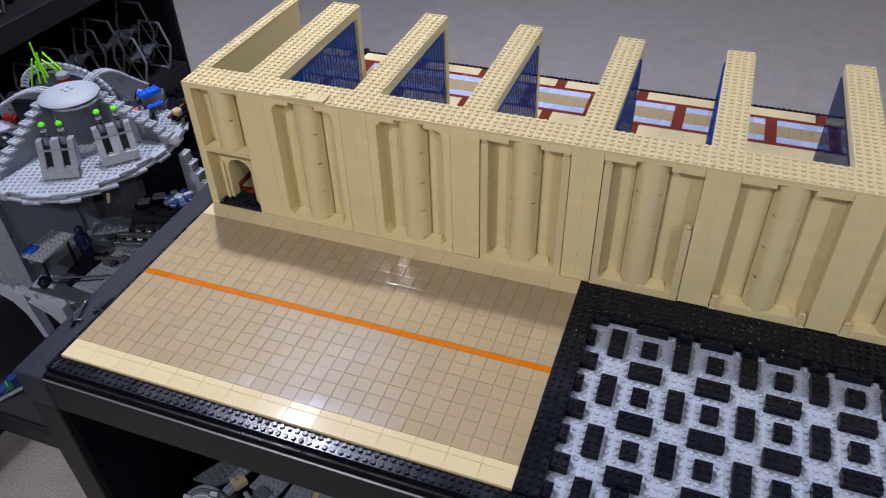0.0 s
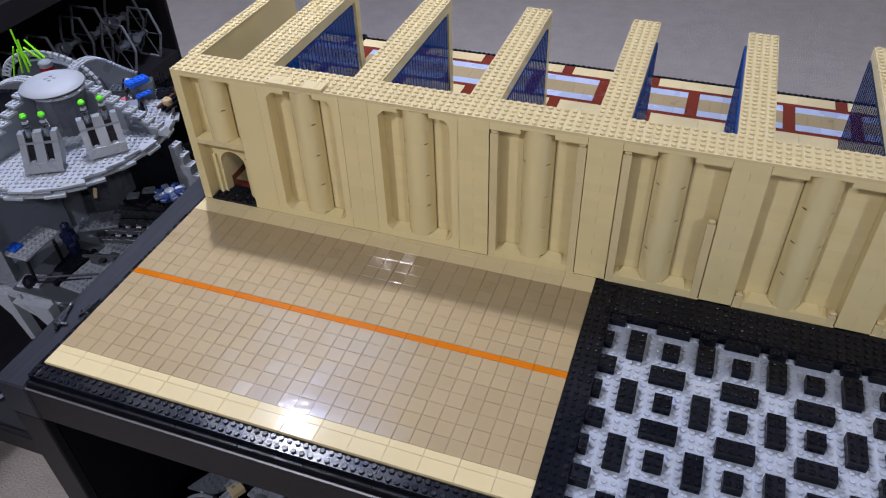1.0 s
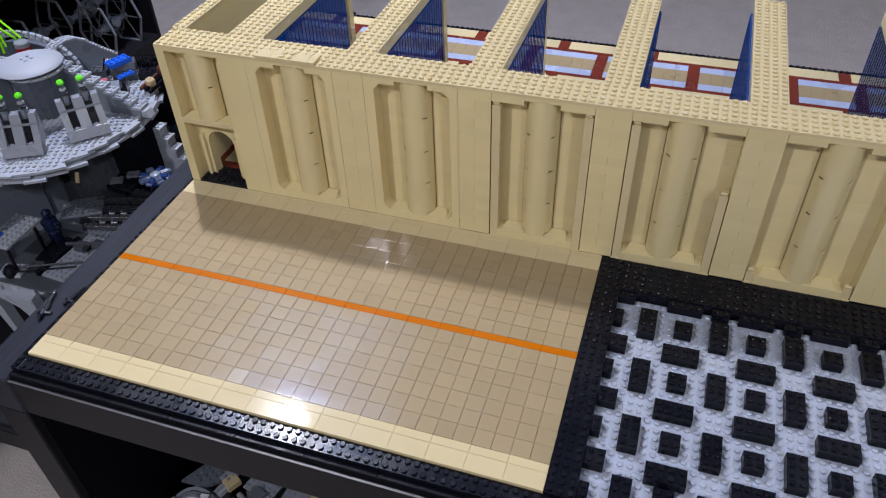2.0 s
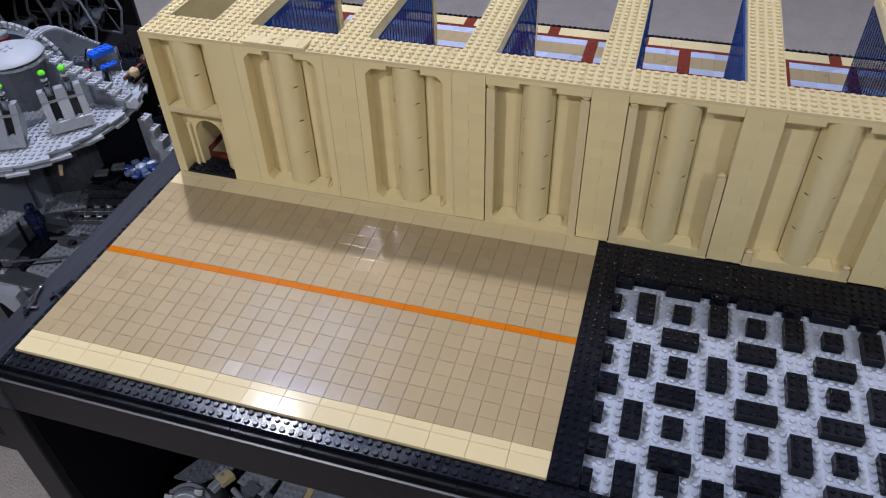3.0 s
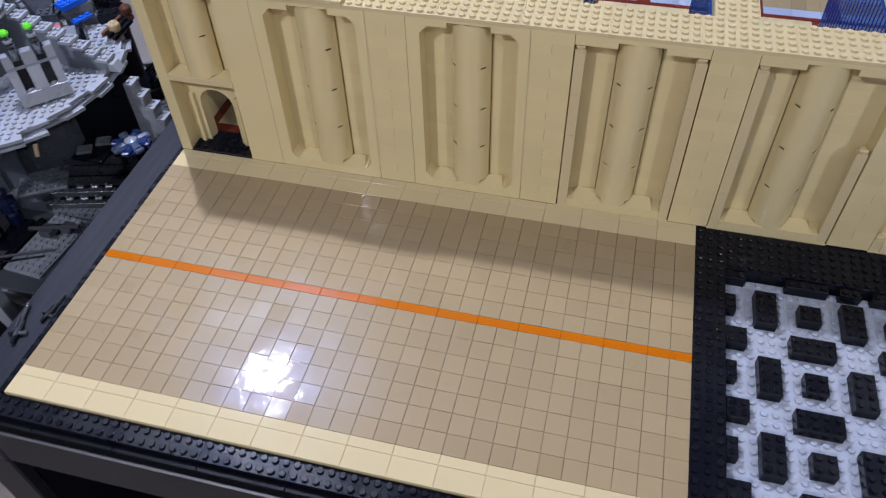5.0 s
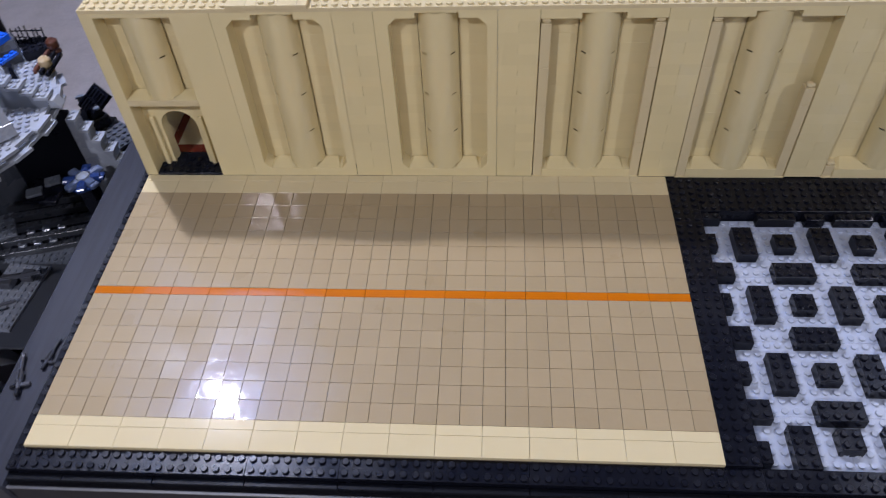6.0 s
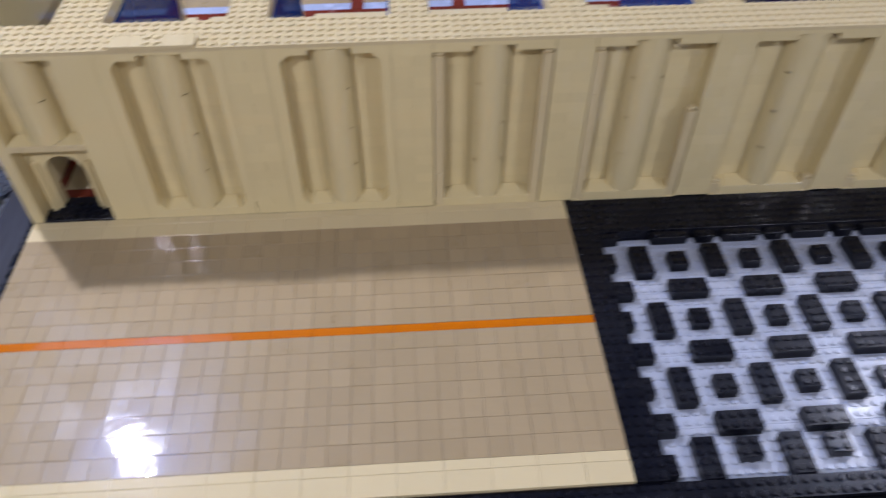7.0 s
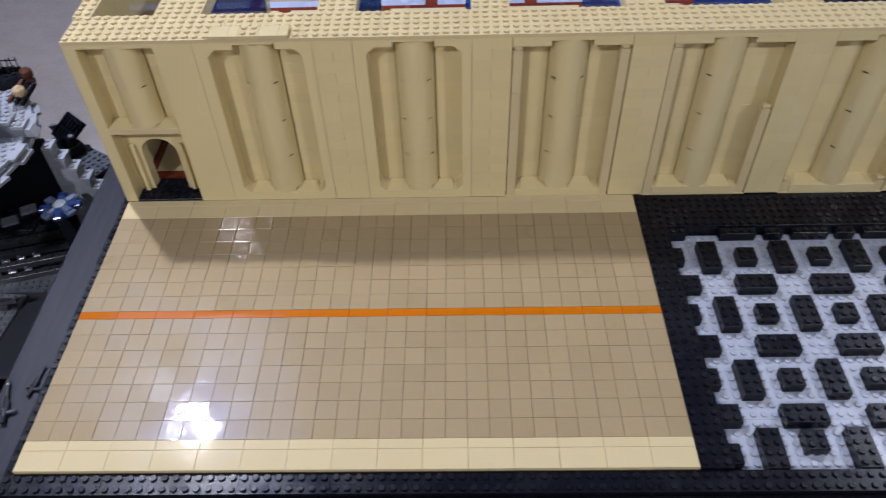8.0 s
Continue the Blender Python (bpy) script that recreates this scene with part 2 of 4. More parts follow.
def add_stud(V, F, x, y, z, r=0.3, h=0.21, n=12):
    b = len(V)
    for k in range(n):
        a = 2 * math.pi * k / n
        V.append((x + r * math.cos(a), y + r * math.sin(a), z))
    for k in range(n):
        a = 2 * math.pi * k / n
        V.append((x + r * math.cos(a), y + r * math.sin(a), z + h - 0.03))
    for k in range(n):
        a = 2 * math.pi * k / n
        V.append((x + (r - 0.03) * math.cos(a), y + (r - 0.03) * math.sin(a), z + h))
    for k in range(n):
        j = (k + 1) % n
        F.append((b + k, b + j, b + n + j, b + n + k))
        F.append((b + n + k, b + n + j, b + 2 * n + j, b + 2 * n + k))
    F.append(tuple(range(b + 2 * n, b + 3 * n)))


BRICKS = {}


def brick_mesh(nx, ny, h, mat, studs=True, gap=0.015, ch=0.03, sides=12):
    """Brick, plate (h 0.4) or tile: nx by ny studs, corner at its origin; shared by all alike."""
    key = (nx, ny, h, mat.name, studs, gap, ch)
    if key not in BRICKS:
        V, F = [], []
        add_box(V, F, gap, nx - gap, gap, ny - gap, 0, h, ch)
        if studs:
            for i in range(int(nx)):
                for j in range(int(ny)):
                    add_stud(V, F, i + 0.5, j + 0.5, h, n=sides)
        BRICKS[key] = mesh_of("brick", V, F, mat)
    return BRICKS[key]


def box_bm(x0, x1, y0, y1, z0, z1, bev=0.03, bm=None):
    bm = bm or bmesh.new()
    made = bmesh.ops.create_cube(bm, size=1.0)["verts"]
    for v in made:
        v.co = Vector(((x0 + x1) / 2 + v.co.x * (x1 - x0), (y0 + y1) / 2 + v.co.y * (y1 - y0), (z0 + z1) / 2 + v.co.z * (z1 - z0)))
    if bev:
        edges = {e for v in made for e in v.link_edges}
        bmesh.ops.bevel(bm, geom=list(edges), offset=bev, segments=1, affect="EDGES", profile=0.5)
    return bm


def prism_bm(points, z0, z1, axis="z", bm=None):
    """A polygon drawn out along an axis: axis z takes (x, y), axis y takes (x, z), axis x takes (y, z)."""
    bm = bm or bmesh.new()
    put3 = {"z": lambda a, b, c: (a, b, c), "y": lambda a, b, c: (a, c, b), "x": lambda a, b, c: (c, a, b)}[axis]
    lo = [bm.verts.new(put3(a, b, z0)) for a, b in points]
    hi = [bm.verts.new(put3(a, b, z1)) for a, b in points]
    bm.faces.new(lo[::-1])
    bm.faces.new(hi)
    for i in range(len(points)):
        j = (i + 1) % len(points)
        bm.faces.new((lo[i], lo[j], hi[j], hi[i]))
    return bm


def lathe_bm(profile, n=24, a0=0.0, a1=360.0, bm=None):
    """Turned shape from (radius, z) pairs round the z axis."""
    bm = bm or bmesh.new()
    full = abs(a1 - a0) >= 359.9
    steps = n if full else n + 1
    rings = []
    for r, z in profile:
        rings.append([bm.verts.new((r * math.cos(radians(a0 + (a1 - a0) * k / n)), r * math.sin(radians(a0 + (a1 - a0) * k / n)), z)) for k in range(steps)])
    for p, q in zip(rings, rings[1:]):
        for k in range(n):
            j = (k + 1) % steps
            bm.faces.new((p[k], p[j], q[j], q[k]))
    if full:
        for ring in (rings[0], rings[-1]):
            if abs(ring[0].co.x) + abs(ring[0].co.y) > 1e-4:
                bm.faces.new(ring)
    bmesh.ops.remove_doubles(bm, verts=bm.verts, dist=1e-5)
    return bm


def rod_bm(p, q, r, n=8, bm=None, r2=None):
    bm = bm or bmesh.new()
    p, q = Vector(p), Vector(q)
    m = (q - p).to_track_quat("Z", "Y").to_matrix().to_4x4()
    m.translation = (p + q) / 2
    bmesh.ops.create_cone(bm, cap_ends=True, segments=n, radius1=r, radius2=r if r2 is None else r2, depth=(q - p).length, matrix=m)
    return bm

# ---------------------------------------------------------------- the room
FLOOR_Z = -94.0


def setting(name, bm, mat, label, category):
    ob = part(name, bm, mat, None, label)
    return tagged(ob, category=category, kind="structure")


setting("floor", box_bm(-330, 420, -420, 420, FLOOR_Z - 6, FLOOR_Z, 0), CARPET, "grey short-pile carpet, slightly mottled", "floor")
setting("ceiling", box_bm(-330, 420, -420, 420, CEIL / U, CEIL / U + 8, 0), CEILP, "plain ceiling, tinted blue for cooler bounce light", "ceiling")
setting("wall_north", box_bm(-340, 430, 420, 430, FLOOR_Z - 6, CEIL / U + 8, 0), PAINT, "plain beige painted wall", "wall")
setting("wall_south", box_bm(-340, 430, -430, -420, FLOOR_Z - 6, CEIL / U + 8, 0), PAINT, "plain beige painted wall", "wall")
setting("wall_west", box_bm(-340, -330, -420, 420, FLOOR_Z - 6, CEIL / U + 8, 0), PAINT, "plain beige painted wall", "wall")
setting("wall_east", box_bm(420, 430, -420, 420, FLOOR_Z - 6, CEIL / U + 8, 0), PAINT, "plain beige painted wall", "wall")

# the pendant and the round ceiling lights; their fittings are unseen, added round the bulbs
for lx, ly, lz, watts, size in LAMPS:
    cx, cy, cz = lx / U, ly / U, lz / U
    hung = lz < CEIL - 0.1
    if hung:
        lamp = thing("pendant_lamp", cx, cy, cz, "round pendant lamp with bluish glow rings added for the floor haze", "pendant lamp")
        part("cord", rod_bm((0, 0, 0), (0, 0, (CEIL - lz) / U), 0.4, 8), BASEB, lamp, at=(cx, cy, cz))
        part("cap", lathe_bm([(7.5, 0.0), (6.0, 1.5), (1.0, 2.5), (0.01, 2.5)], 24), LGREY, lamp, at=(cx, cy, cz))
    else:
        lamp = thing("ceiling_light", cx, cy, cz, "round white ceiling light with a frosted rim", "ceiling light", "ceiling lights")
    if hung:
        # rings dim outward to give the lamp's reflection a soft halo
        part("shade", lathe_bm([(16.0, -3.0), (24.0, -2.4)], 40), PENDRIM, lamp, at=(cx, cy, cz), smooth=True)
        part("halo_rim", lathe_bm([(24.02, -2.4), (33, -1.3)], 40), RIMDIM, lamp, at=(cx, cy, cz), smooth=True)
        part("halo_edge", lathe_bm([(33.02, -1.3), (41, 0.0)], 40), EDGEDIM, lamp, at=(cx, cy, cz), smooth=True)
    else:
        part("shade", lathe_bm([(16.0, -3.0), (24.0, -2.4), (36, -0.8), (37, 0.0)], 40), LAMPRIM, lamp, at=(cx, cy, cz), smooth=True)
    part("bowl", lathe_bm([(7.0, -1.0), (7.0, -3.6), (9.0, -3.6), (15.9, -3.02)], 40), PENDMID if hung else LAMPMID, lamp, at=(cx, cy, cz), smooth=True)

# square glowing panel behind the pendant, unseen, added for the floor's bluish haze
px, py, pz = -0.9 / U, 1.5 / U, CEIL / U
panel = thing("haze_panel", px, py, pz, "unseen square glowing panel, added for the floor's bluish haze", "ceiling light")
part("panel_frame", box_bm(-56, 56, -50, 50, -1.5, 0.0, 0.3), LGREY, panel, at=(px, py, pz))
part("glow_sheet", box_bm(-53, 53, -47, 47, -1.9, -1.51, 0.1), PANELG, panel, at=(px, py, pz))
part("glow_core", box_bm(-2, 28, -46, 30, -3.4, -1.91, 0.6), PANELM, panel, at=(px, py, pz))

# ---------------------------------------------------------------- the table
TOP = -1.6
XR = 142.0                                   # where the toy building ends
table = thing("display_table", 70, 12, FLOOR_Z, "black-brown wooden display table with open front and lower shelf", "table")
part("tabletop", box_bm(-1.0, XR + 6, -36.0, 62, TOP - 3.5, TOP, 0.02), WOOD, table)
part("side_rail", box_bm(-5.75, -1.06, -37.3, 62, TOP - 6.1, TOP + 0.02, 0.22), WOODT, table)
part("front_rail", box_bm(-1.0, XR + 6, -37.15, -36.04, TOP - 6.1, TOP - 0.14, 0.2), WOOD, table)
part("front_edge", prism_bm([(-37.165, TOP - 0.3), (-37.165, TOP - 0.25), (-37.0, TOP - 0.13), (-36.95, TOP - 0.13)], -1.0, XR + 6, "x"), EDGEHL, table, "grey strip with the edge's highlight painted in")
part("leg", box_bm(-5.6, -1.1, -37.2, -35.8, FLOOR_Z, TOP - 6.1, 0.2), WOOD, table)
part("leg", box_bm(XR + 1, XR + 6, -37.1, -33.0, FLOOR_Z, TOP - 6.1, 0.2), WOOD, table)
part("leg", box_bm(-5.0, -1.1, 57, 61.8, FLOOR_Z, TOP - 6.5, 0.2), WOOD, table)
part("leg", box_bm(XR + 1, XR + 6, 57, 61.8, FLOOR_Z, TOP - 6.5, 0.2), WOOD, table)
part("side_panel", box_bm(-3.4, -1.6, -35.7, 57, -93.9, TOP - 6.15, 0.1), SHADEB, table)
part("back_panel", box_bm(-1.1, XR + 1, 57.5, 59.5, -60, TOP - 6.5, 0.1), SHADEB, table)
part("lower_shelf", box_bm(-1.6, XR + 1, -30.0, 57, -50, -47, 0.15), SHADEB, table)

# ---------------------------------------------------------------- tiled landing floor of the toy building
rng = random.Random(7)
deck = thing("landing_floor", 30, -17, TOP, "toy landing floor of tan tiles with an orange line and cream borders", "toy floor")
part("base_plate", box_bm(-0.0, 60, -34, 1, TOP, -0.82, 0), BLACK, deck, "black studded base under the tiles")


def tilted(a):
    return (rng.gauss(0, a), rng.gauss(0, a), rng.gauss(0, 0.12))


def lay(name, mesh, parent, x, y, z, w, d, a=0.36):
    """A tile at its corner, turned a little about its own middle."""
    rot = tilted(a)
    m = Euler([radians(v) for v in rot]).to_matrix() @ Vector((w / 2, d / 2, 0))
    return put(name, mesh, parent, (x + w / 2 - m.x, y + d / 2 - m.y, z - m.z + rng.uniform(-0.008, 0.008)), rot)


# cream border strips
for k in range(15):
    lay("cream_tile", brick_mesh(4, 2, 0.4, CREAM, False, 0.012, 0.025), deck, 4 * k, -34, -0.4, 4, 2, 0.14)
    lay("cream_tile", brick_mesh(4, 1, 0.4, CREAM, False, 0.012, 0.025), deck, 4 * k, -32, -0.4, 4, 1, 0.14)
    lay("cream_tile", brick_mesh(4, 2, 0.4, CREAM, False, 0.012, 0.025), deck, 4 * k, -2, -0.4, 4, 2, 0.14)
    lay("cream_tile", brick_mesh(4, 1, 0.4, CREAM, False, 0.012, 0.025), deck, 4 * k, 0, -0.4, 4, 1, 0.14)
    lay("orange_tile", brick_mesh(4, 1, 0.4, ORANGE, False, 0.012, 0.025), deck, 4 * k, -17, -0.4, 4, 1, 0.14)
part("under_plate", box_bm(0.02, 59.98, -33.98, 0.98, -0.82, -0.41, 0), UNDER, deck)

# tan tiles: the nearer rows singly, the rows under the wall joined
tan_mesh = brick_mesh(1.994, 2, 0.4, TAN, False, 0.016, 0.011)
for j in range(7):
    for i in range(30):
        lay("tan_tile", tan_mesh, deck, 2 * i + 0.003, -31 + 2 * j, -0.4, 2, 2)
for j in range(3):
    for i in range(30):
        lay("tan_tile", tan_mesh, deck, 2 * i + 0.003, -16 + 2 * j, -0.4, 2, 2)
V, F = [], []
for j in range(4):
    for i in range(30):
        b = len(V)
        add_box(V, F, 2 * i + 0.019, 2 * i + 1.981, -10 + 2 * j + 0.015, -8 + 2 * j - 0.015, -0.4, 0, 0.012)
        ax, ay = rng.gauss(0, 0.006), rng.gauss(0, 0.006)
        for q in range(b, len(V)):
            vx, vy, vz = V[q]
            V[q] = (vx, vy, vz + ax * (vx - 2 * i - 1) + ay * (vy + 9 - 2 * j))
far = put("tan_tiles_by_the_wall", mesh_of("tan_tiles", V, F, TAN), deck)
far["kind"] = "stuff"

# black studded edging of the floor
for x0, w in ((0, 8), (8, 12), (20, 8), (28, 8), (36, 8), (44, 16)):
    put("edge_plate", brick_mesh(w, 2, 1.1, BLACK, gap=0.005, ch=0.02), deck, (x0, -36, TOP))
put("edge_plate", brick_mesh(1, 2, 1.1, BLACK), deck, (-1, -36, TOP))
for y0, w in ((-34, 12), (-22, 8), (-14, 8), (-6, 8)):
    put("edge_plate", brick_mesh(1, w, 1.1, BLACK, gap=0.005, ch=0.02), deck, (-1, y0, TOP))
for k in range(6):
    put("edge_plate", brick_mesh(1, 10, 1.1, BLACK), deck, (-1, 2 + 10 * k, TOP))

# lower black course that stands out in front of the edging
for x0, w in ((-1, 5), (4, 8), (12, 8), (20, 8), (28, 8), (36, 8), (44, 8), (52, 8)):
    put("base_course", brick_mesh(w, 0.66, 0.6, BASEB, False, 0.012, 0.05), deck, (x0, -36.68, TOP - 0.1))

# ---------------------------------------------------------------- black and white pit
pit = thing("studded_pit", 100, -17, TOP, "sunken white studded floor set with black bricks in a black frame", "toy floor")
for k in range(10):
    put("base_course", brick_mesh(8, 0.66, 0.6, BASEB, False, 0.012, 0.05), pit, (60 + 8 * k, -36.68, TOP - 0.1))
FZ, PZ = -0.12, TOP + 0.1                    # top of the frame, and the white plates' surface
FH = FZ - TOP
for y0, w in ((-34, 12), (-22, 8), (-14, 8), (-6, 7)):
    put("frame_plate", brick_mesh(3, w, FH, BLACK, gap=0.004, ch=0.02), pit, (60, y0, TOP))
for k in range(5):
    w = 16 if k < 4 else 15
    put("frame_plate", brick_mesh(w, 5, FH, BLACK, gap=0.004, ch=0.02), pit, (63 + 16 * k, -4.35, TOP))
    put("frame_plate", brick_mesh(w, 2, 1.1, BLACK, gap=0.004, ch=0.02), pit, (63 + 16 * k, -36, TOP))
put("frame_plate", brick_mesh(3, 2, 1.1, BLACK, gap=0.004, ch=0.02), pit, (60, -36, TOP))
part("frame_filler", box_bm(63, XR, 0.655, 1.0, TOP, FZ - 0.02, 0), BLACK, pit)
for i in range(10):
    w = 8 if i < 9 else 7
    for y0, d in ((-12.5, 8), (-20.5, 8), (-28.5, 8), (-33.5, 5)):
        put("white_plate", brick_mesh(w, d, 0.1, WHITE, gap=0.006, sides=12), pit, (63 + 8 * i, y0, TOP))
part("white_margin", box_bm(63, XR, -33.99, -33.5, TOP, PZ, 0), WHITE, pit)
BH = 1.15
VB, HB, SB = brick_mesh(2, 4, BH, BLACK, ch=0.03), brick_mesh(4, 2, BH, BLACK, ch=0.03), brick_mesh(2, 2, BH, BLACK, ch=0.03)
HT1, ST1, N1 = brick_mesh(4, 1, BH, BLACK, ch=0.03), brick_mesh(2, 1, BH, BLACK, ch=0.03), brick_mesh(1, 2, BH, BLACK, ch=0.03)


def set_brick(mesh, x, y):
    put("black_brick", mesh, pit, (x + rng.uniform(-0.03, 0.03), y + rng.uniform(-0.03, 0.03), PZ), (0, 0, rng.gauss(0, 0.25)))


set_brick(ST1, 63.06, -5.42)
for j in range(4):
    set_brick(N1, 63.04, -9.5 - 8 * j)
    if j < 3:
        set_brick(SB, 63.04, -13.5 - 8 * j)
    for i in range(10):
        x = 65.9 + 8 * i
        if x + 2 > XR:
            continue
        set_brick(VB, x, -10.5 - 8 * j if j < 3 else -33.95)
        if x + 7 < XR:
            set_brick(SB, x + 4, -9.5 - 8 * j if j < 3 else -32.2)
            if j < 3:
                set_brick(HB, x + 3, -13.5 - 8 * j)
            else:
                set_brick(HT1, x + 3, -5.42)
                set_brick(ST1, x + 8, -5.42)

# ---------------------------------------------------------------- the hall facade
HT = 21.4
hall = thing("toy_hall", 70, 18, -0.8, "large cream toy brick hall with columned niches and open roof", "toy building")
PIERS = [9 + 16 * k for k in range(1, 9)]       # left edges of the piers between the bays
BAYS = [19.15 + 16 * k for k in range(8)]
A4 = brick_mesh(4, 1, 1.235, WALLC, False, 0.002, 0.003)
B2L = brick_mesh(1.993, 1, 1.235, WALLC, False, 0.002, 0.003)
ROWS = 17
for px in PIERS:
    for r in range(ROWS):
        z = 0.02 + 1.235 * r
        if r % 2:
            put("wall_brick", B2L, hall, (px, 1.0 + rng.uniform(-0.004, 0.004), z))
            put("wall_brick", B2L, hall, (px + 2.007, 1.0 + rng.uniform(-0.004, 0.004), z))
        else:
            put("wall_brick", A4, hall, (px, 1.0 + rng.uniform(-0.004, 0.004), z))
for px in PIERS:
    part("pier_core", box_bm(px, px + 4, 1.9, 6, 0, HT - 0.4, 0), WALLC, hall)

FRAME2 = [(-4.8, 1.9), (-4.8, 19.4), (-4.0, 20.2), (-2.1, 20.2), (-2.1, 20.75), (2.1, 20.75), (2.1, 20.2), (4.0, 20.2), (4.8, 19.4), (4.8, 1.9), (4.1, 1.1), (-4.1, 1.1)]
OUTER2 = [(-5.965, 2.1), (-5.965, 19.4), (-5.965, HT - 0.4), (-2.1, HT - 0.4), (-1.0, HT - 0.4), (1.0, HT - 0.4), (2.1, HT - 0.4), (5.965, HT - 0.4), (5.965, 19.4), (5.965, 2.1), (5.965, 0.0), (-5.965, 0.0)]
BACK = 3.0


def niche_frame(cx, off):
    """Chamfered frame with square sides that run back to the niche wall."""
    bm = bmesh.new()
    o = [bm.verts.new((x - off, 1.0, z)) for x, z in OUTER2]
    h = [bm.verts.new((x, 1.0, z)) for x, z in FRAME2]
    b = [bm.verts.new((x, BACK, z)) for x, z in FRAME2]
    n = len(o)
    for i in range(n):
        j = (i + 1) % n
        bm.faces.new((o[i], o[j], h[j], h[i]))
        bm.faces.new((h[i], h[j], b[j], b[i]))
    bmesh.ops.recalc_face_normals(bm, faces=bm.faces)
    return part("niche_frame", bm, WALLC, hall, at=(cx, 0, 0))


def column(cx, cy, z0, z1, r, step=4.85):
    """Half-round hollow column of stacked drums, each with a pair of slots cut through its lower rim."""
    z = z1
    n = 42
    slots = [q for mid in (9, 31) for q in range(mid - 1, mid + 3)]
    while z > z0 + 0.2:
        lo = max(z0, z - step)
        levels = [lo + 0.002, lo + 0.16, z - 0.002]
        bm = bmesh.new()
        rings = [[bm.verts.new((r * math.cos(math.pi * (1 + k / n)), r * math.sin(math.pi * (1 + k / n)), v)) for k in range(n + 1)] for v in levels]
        for band in range(2):
            for k in range(n):
                if band == 0 and k in slots:
                    continue
                bm.faces.new((rings[band][k], rings[band][k + 1], rings[band + 1][k + 1], rings[band + 1][k]))
        part("column_drum", bm, COLM, hall, at=(cx, cy, 0), smooth=True)
        z = lo


def niche_back(x0, x1, cx, z0):
    """Back of a niche: brick courses either side of the column, with a narrow open joint behind it."""
    rows = int((HT - 0.4 - z0) / 1.235 + 0.5)
    h = (HT - 0.4 - z0) / rows
    for a, b in ((x0, cx - 2.07), (cx + 2.07, x1)):
        course = brick_mesh(round(b - a, 3), 0.9, h, WALLC, False, 0.001, 0.012)
        for r in range(rows):
            put("niche_brick", course, hall, (a, BACK + rng.uniform(-0.003, 0.003), z0 + h * r))
        part("niche_wall", box_bm(a, b, BACK + 0.91, 6, z0, HT - 0.4, 0), WALLC, hall)
    part("niche_core", box_bm(cx - 2.07, cx + 2.07, 3.8, 6, z0, HT - 0.4, 0), WALLC, hall)


def slope_pair(cx, half):
    """Low sloped bricks at the column's foot."""
    for s, x0, x1 in ((-1, cx - half, cx - 1.35), (1, cx + 1.35, cx + half - 0.25)):
        part("slope_brick", low_slope(x0, x1, s, 1.1), WALLC, hall)


def low_slope(x0, x1, s, z, rise=0.29):
    """Wedge that rises to the back; its outer end leans in."""
    t0, t1 = (x0 + 0.5, x1) if s < 0 else (x0, x1 - 0.35)
    bm = bmesh.new()
    lo = [bm.verts.new(p) for p in ((x0, 1.005, z), (x1, 1.005, z), (x1, 2.95, z), (x0, 2.95, z))]
    hi = [bm.verts.new(p) for p in ((x0, 1.005, z + 0.015), (x1, 1.005, z + 0.015), (t1, 2.9, z + rise), (t0, 2.9, z + rise))]
    bm.faces.new(lo[::-1])
    bm.faces.new(hi)
    for i in range(4):
        j = (i + 1) % 4
        bm.faces.new((lo[i], lo[j], hi[j], hi[i]))
    return bm


def lintel(cx):
    pts = [(-5.95, 20.0), (-2.1, 20.0), (-2.1, 20.6), (2.1, 20.6), (2.1, 20.0), (5.95, 20.0), (5.95, HT - 0.4), (-5.95, HT - 0.4)]
    part("lintel", prism_bm(pts, 1.0, BACK - 0.01, "y"), WALLC, hall, at=(cx, 0, 0))


def pilaster(cx, side, top):
    """Thin upright of stacked blocks with a small clip on its head."""
    x0 = cx - 5.88 if side < 0 else cx + 4.88
    z = 0.0
    while z < top - 0.1:
        hi = min(top, z + 4.8)
        part("pilaster_block", box_bm(x0, x0 + 1.0, 1.12, 2.12, z, hi - 0.01, 0.02), CREAM, hall)
        z = hi
    clip = box_bm(x0 + 0.2, x0 + 0.8, 1.2, 1.9, top, top + 0.42, 0.08)
    rod_bm((x0 + 0.1, 1.35, top + 0.3), (x0 + 0.9, 1.35, top + 0.3), 0.2, 8, clip)
    part("clip", clip, CREAM, hall)


for k, cx in enumerate(BAYS):
    off = cx - (19 + 16 * k) if k < 2 else 0.0
    cx = 19 + 16 * k + off
    niche_back(cx - off - 5.98, cx - off + 5.98, cx - 0.06, 0)
    column(cx - 0.06, BACK - 0.04, 1.05, 20.7, 2.0)
    if k < 2:
        niche_frame(cx, off)
        slope_pair(cx, 4.08)
    else:
        lintel(cx)
        part("sill", box_bm(cx - 4.9, cx + 4.9, 1.0, BACK, 0, 1.1, 0.02), WALLC, hall)
        part("sill_end", box_bm(cx - 5.98, cx - 4.9, 1.9, BACK, 0, 1.0, 0.02), WALLC, hall)
        part("sill_end", box_bm(cx + 4.9, cx + 5.98, 1.9, BACK, 0, 1.0, 0.02), WALLC, hall)
        part("foot_strip", box_bm(cx - 5.98, cx + 5.98, 1.0, 1.118, -0.4, 0.04, 0.01), WALLC, hall)
        slope_pair(cx, 4.4)
        pilaster(cx, -1, {2: 19.4, 3: 19.4}.get(k, 1.5))
        pilaster(cx, 1, {2: 19.4, 3: 11.8}.get(k, 1.5))

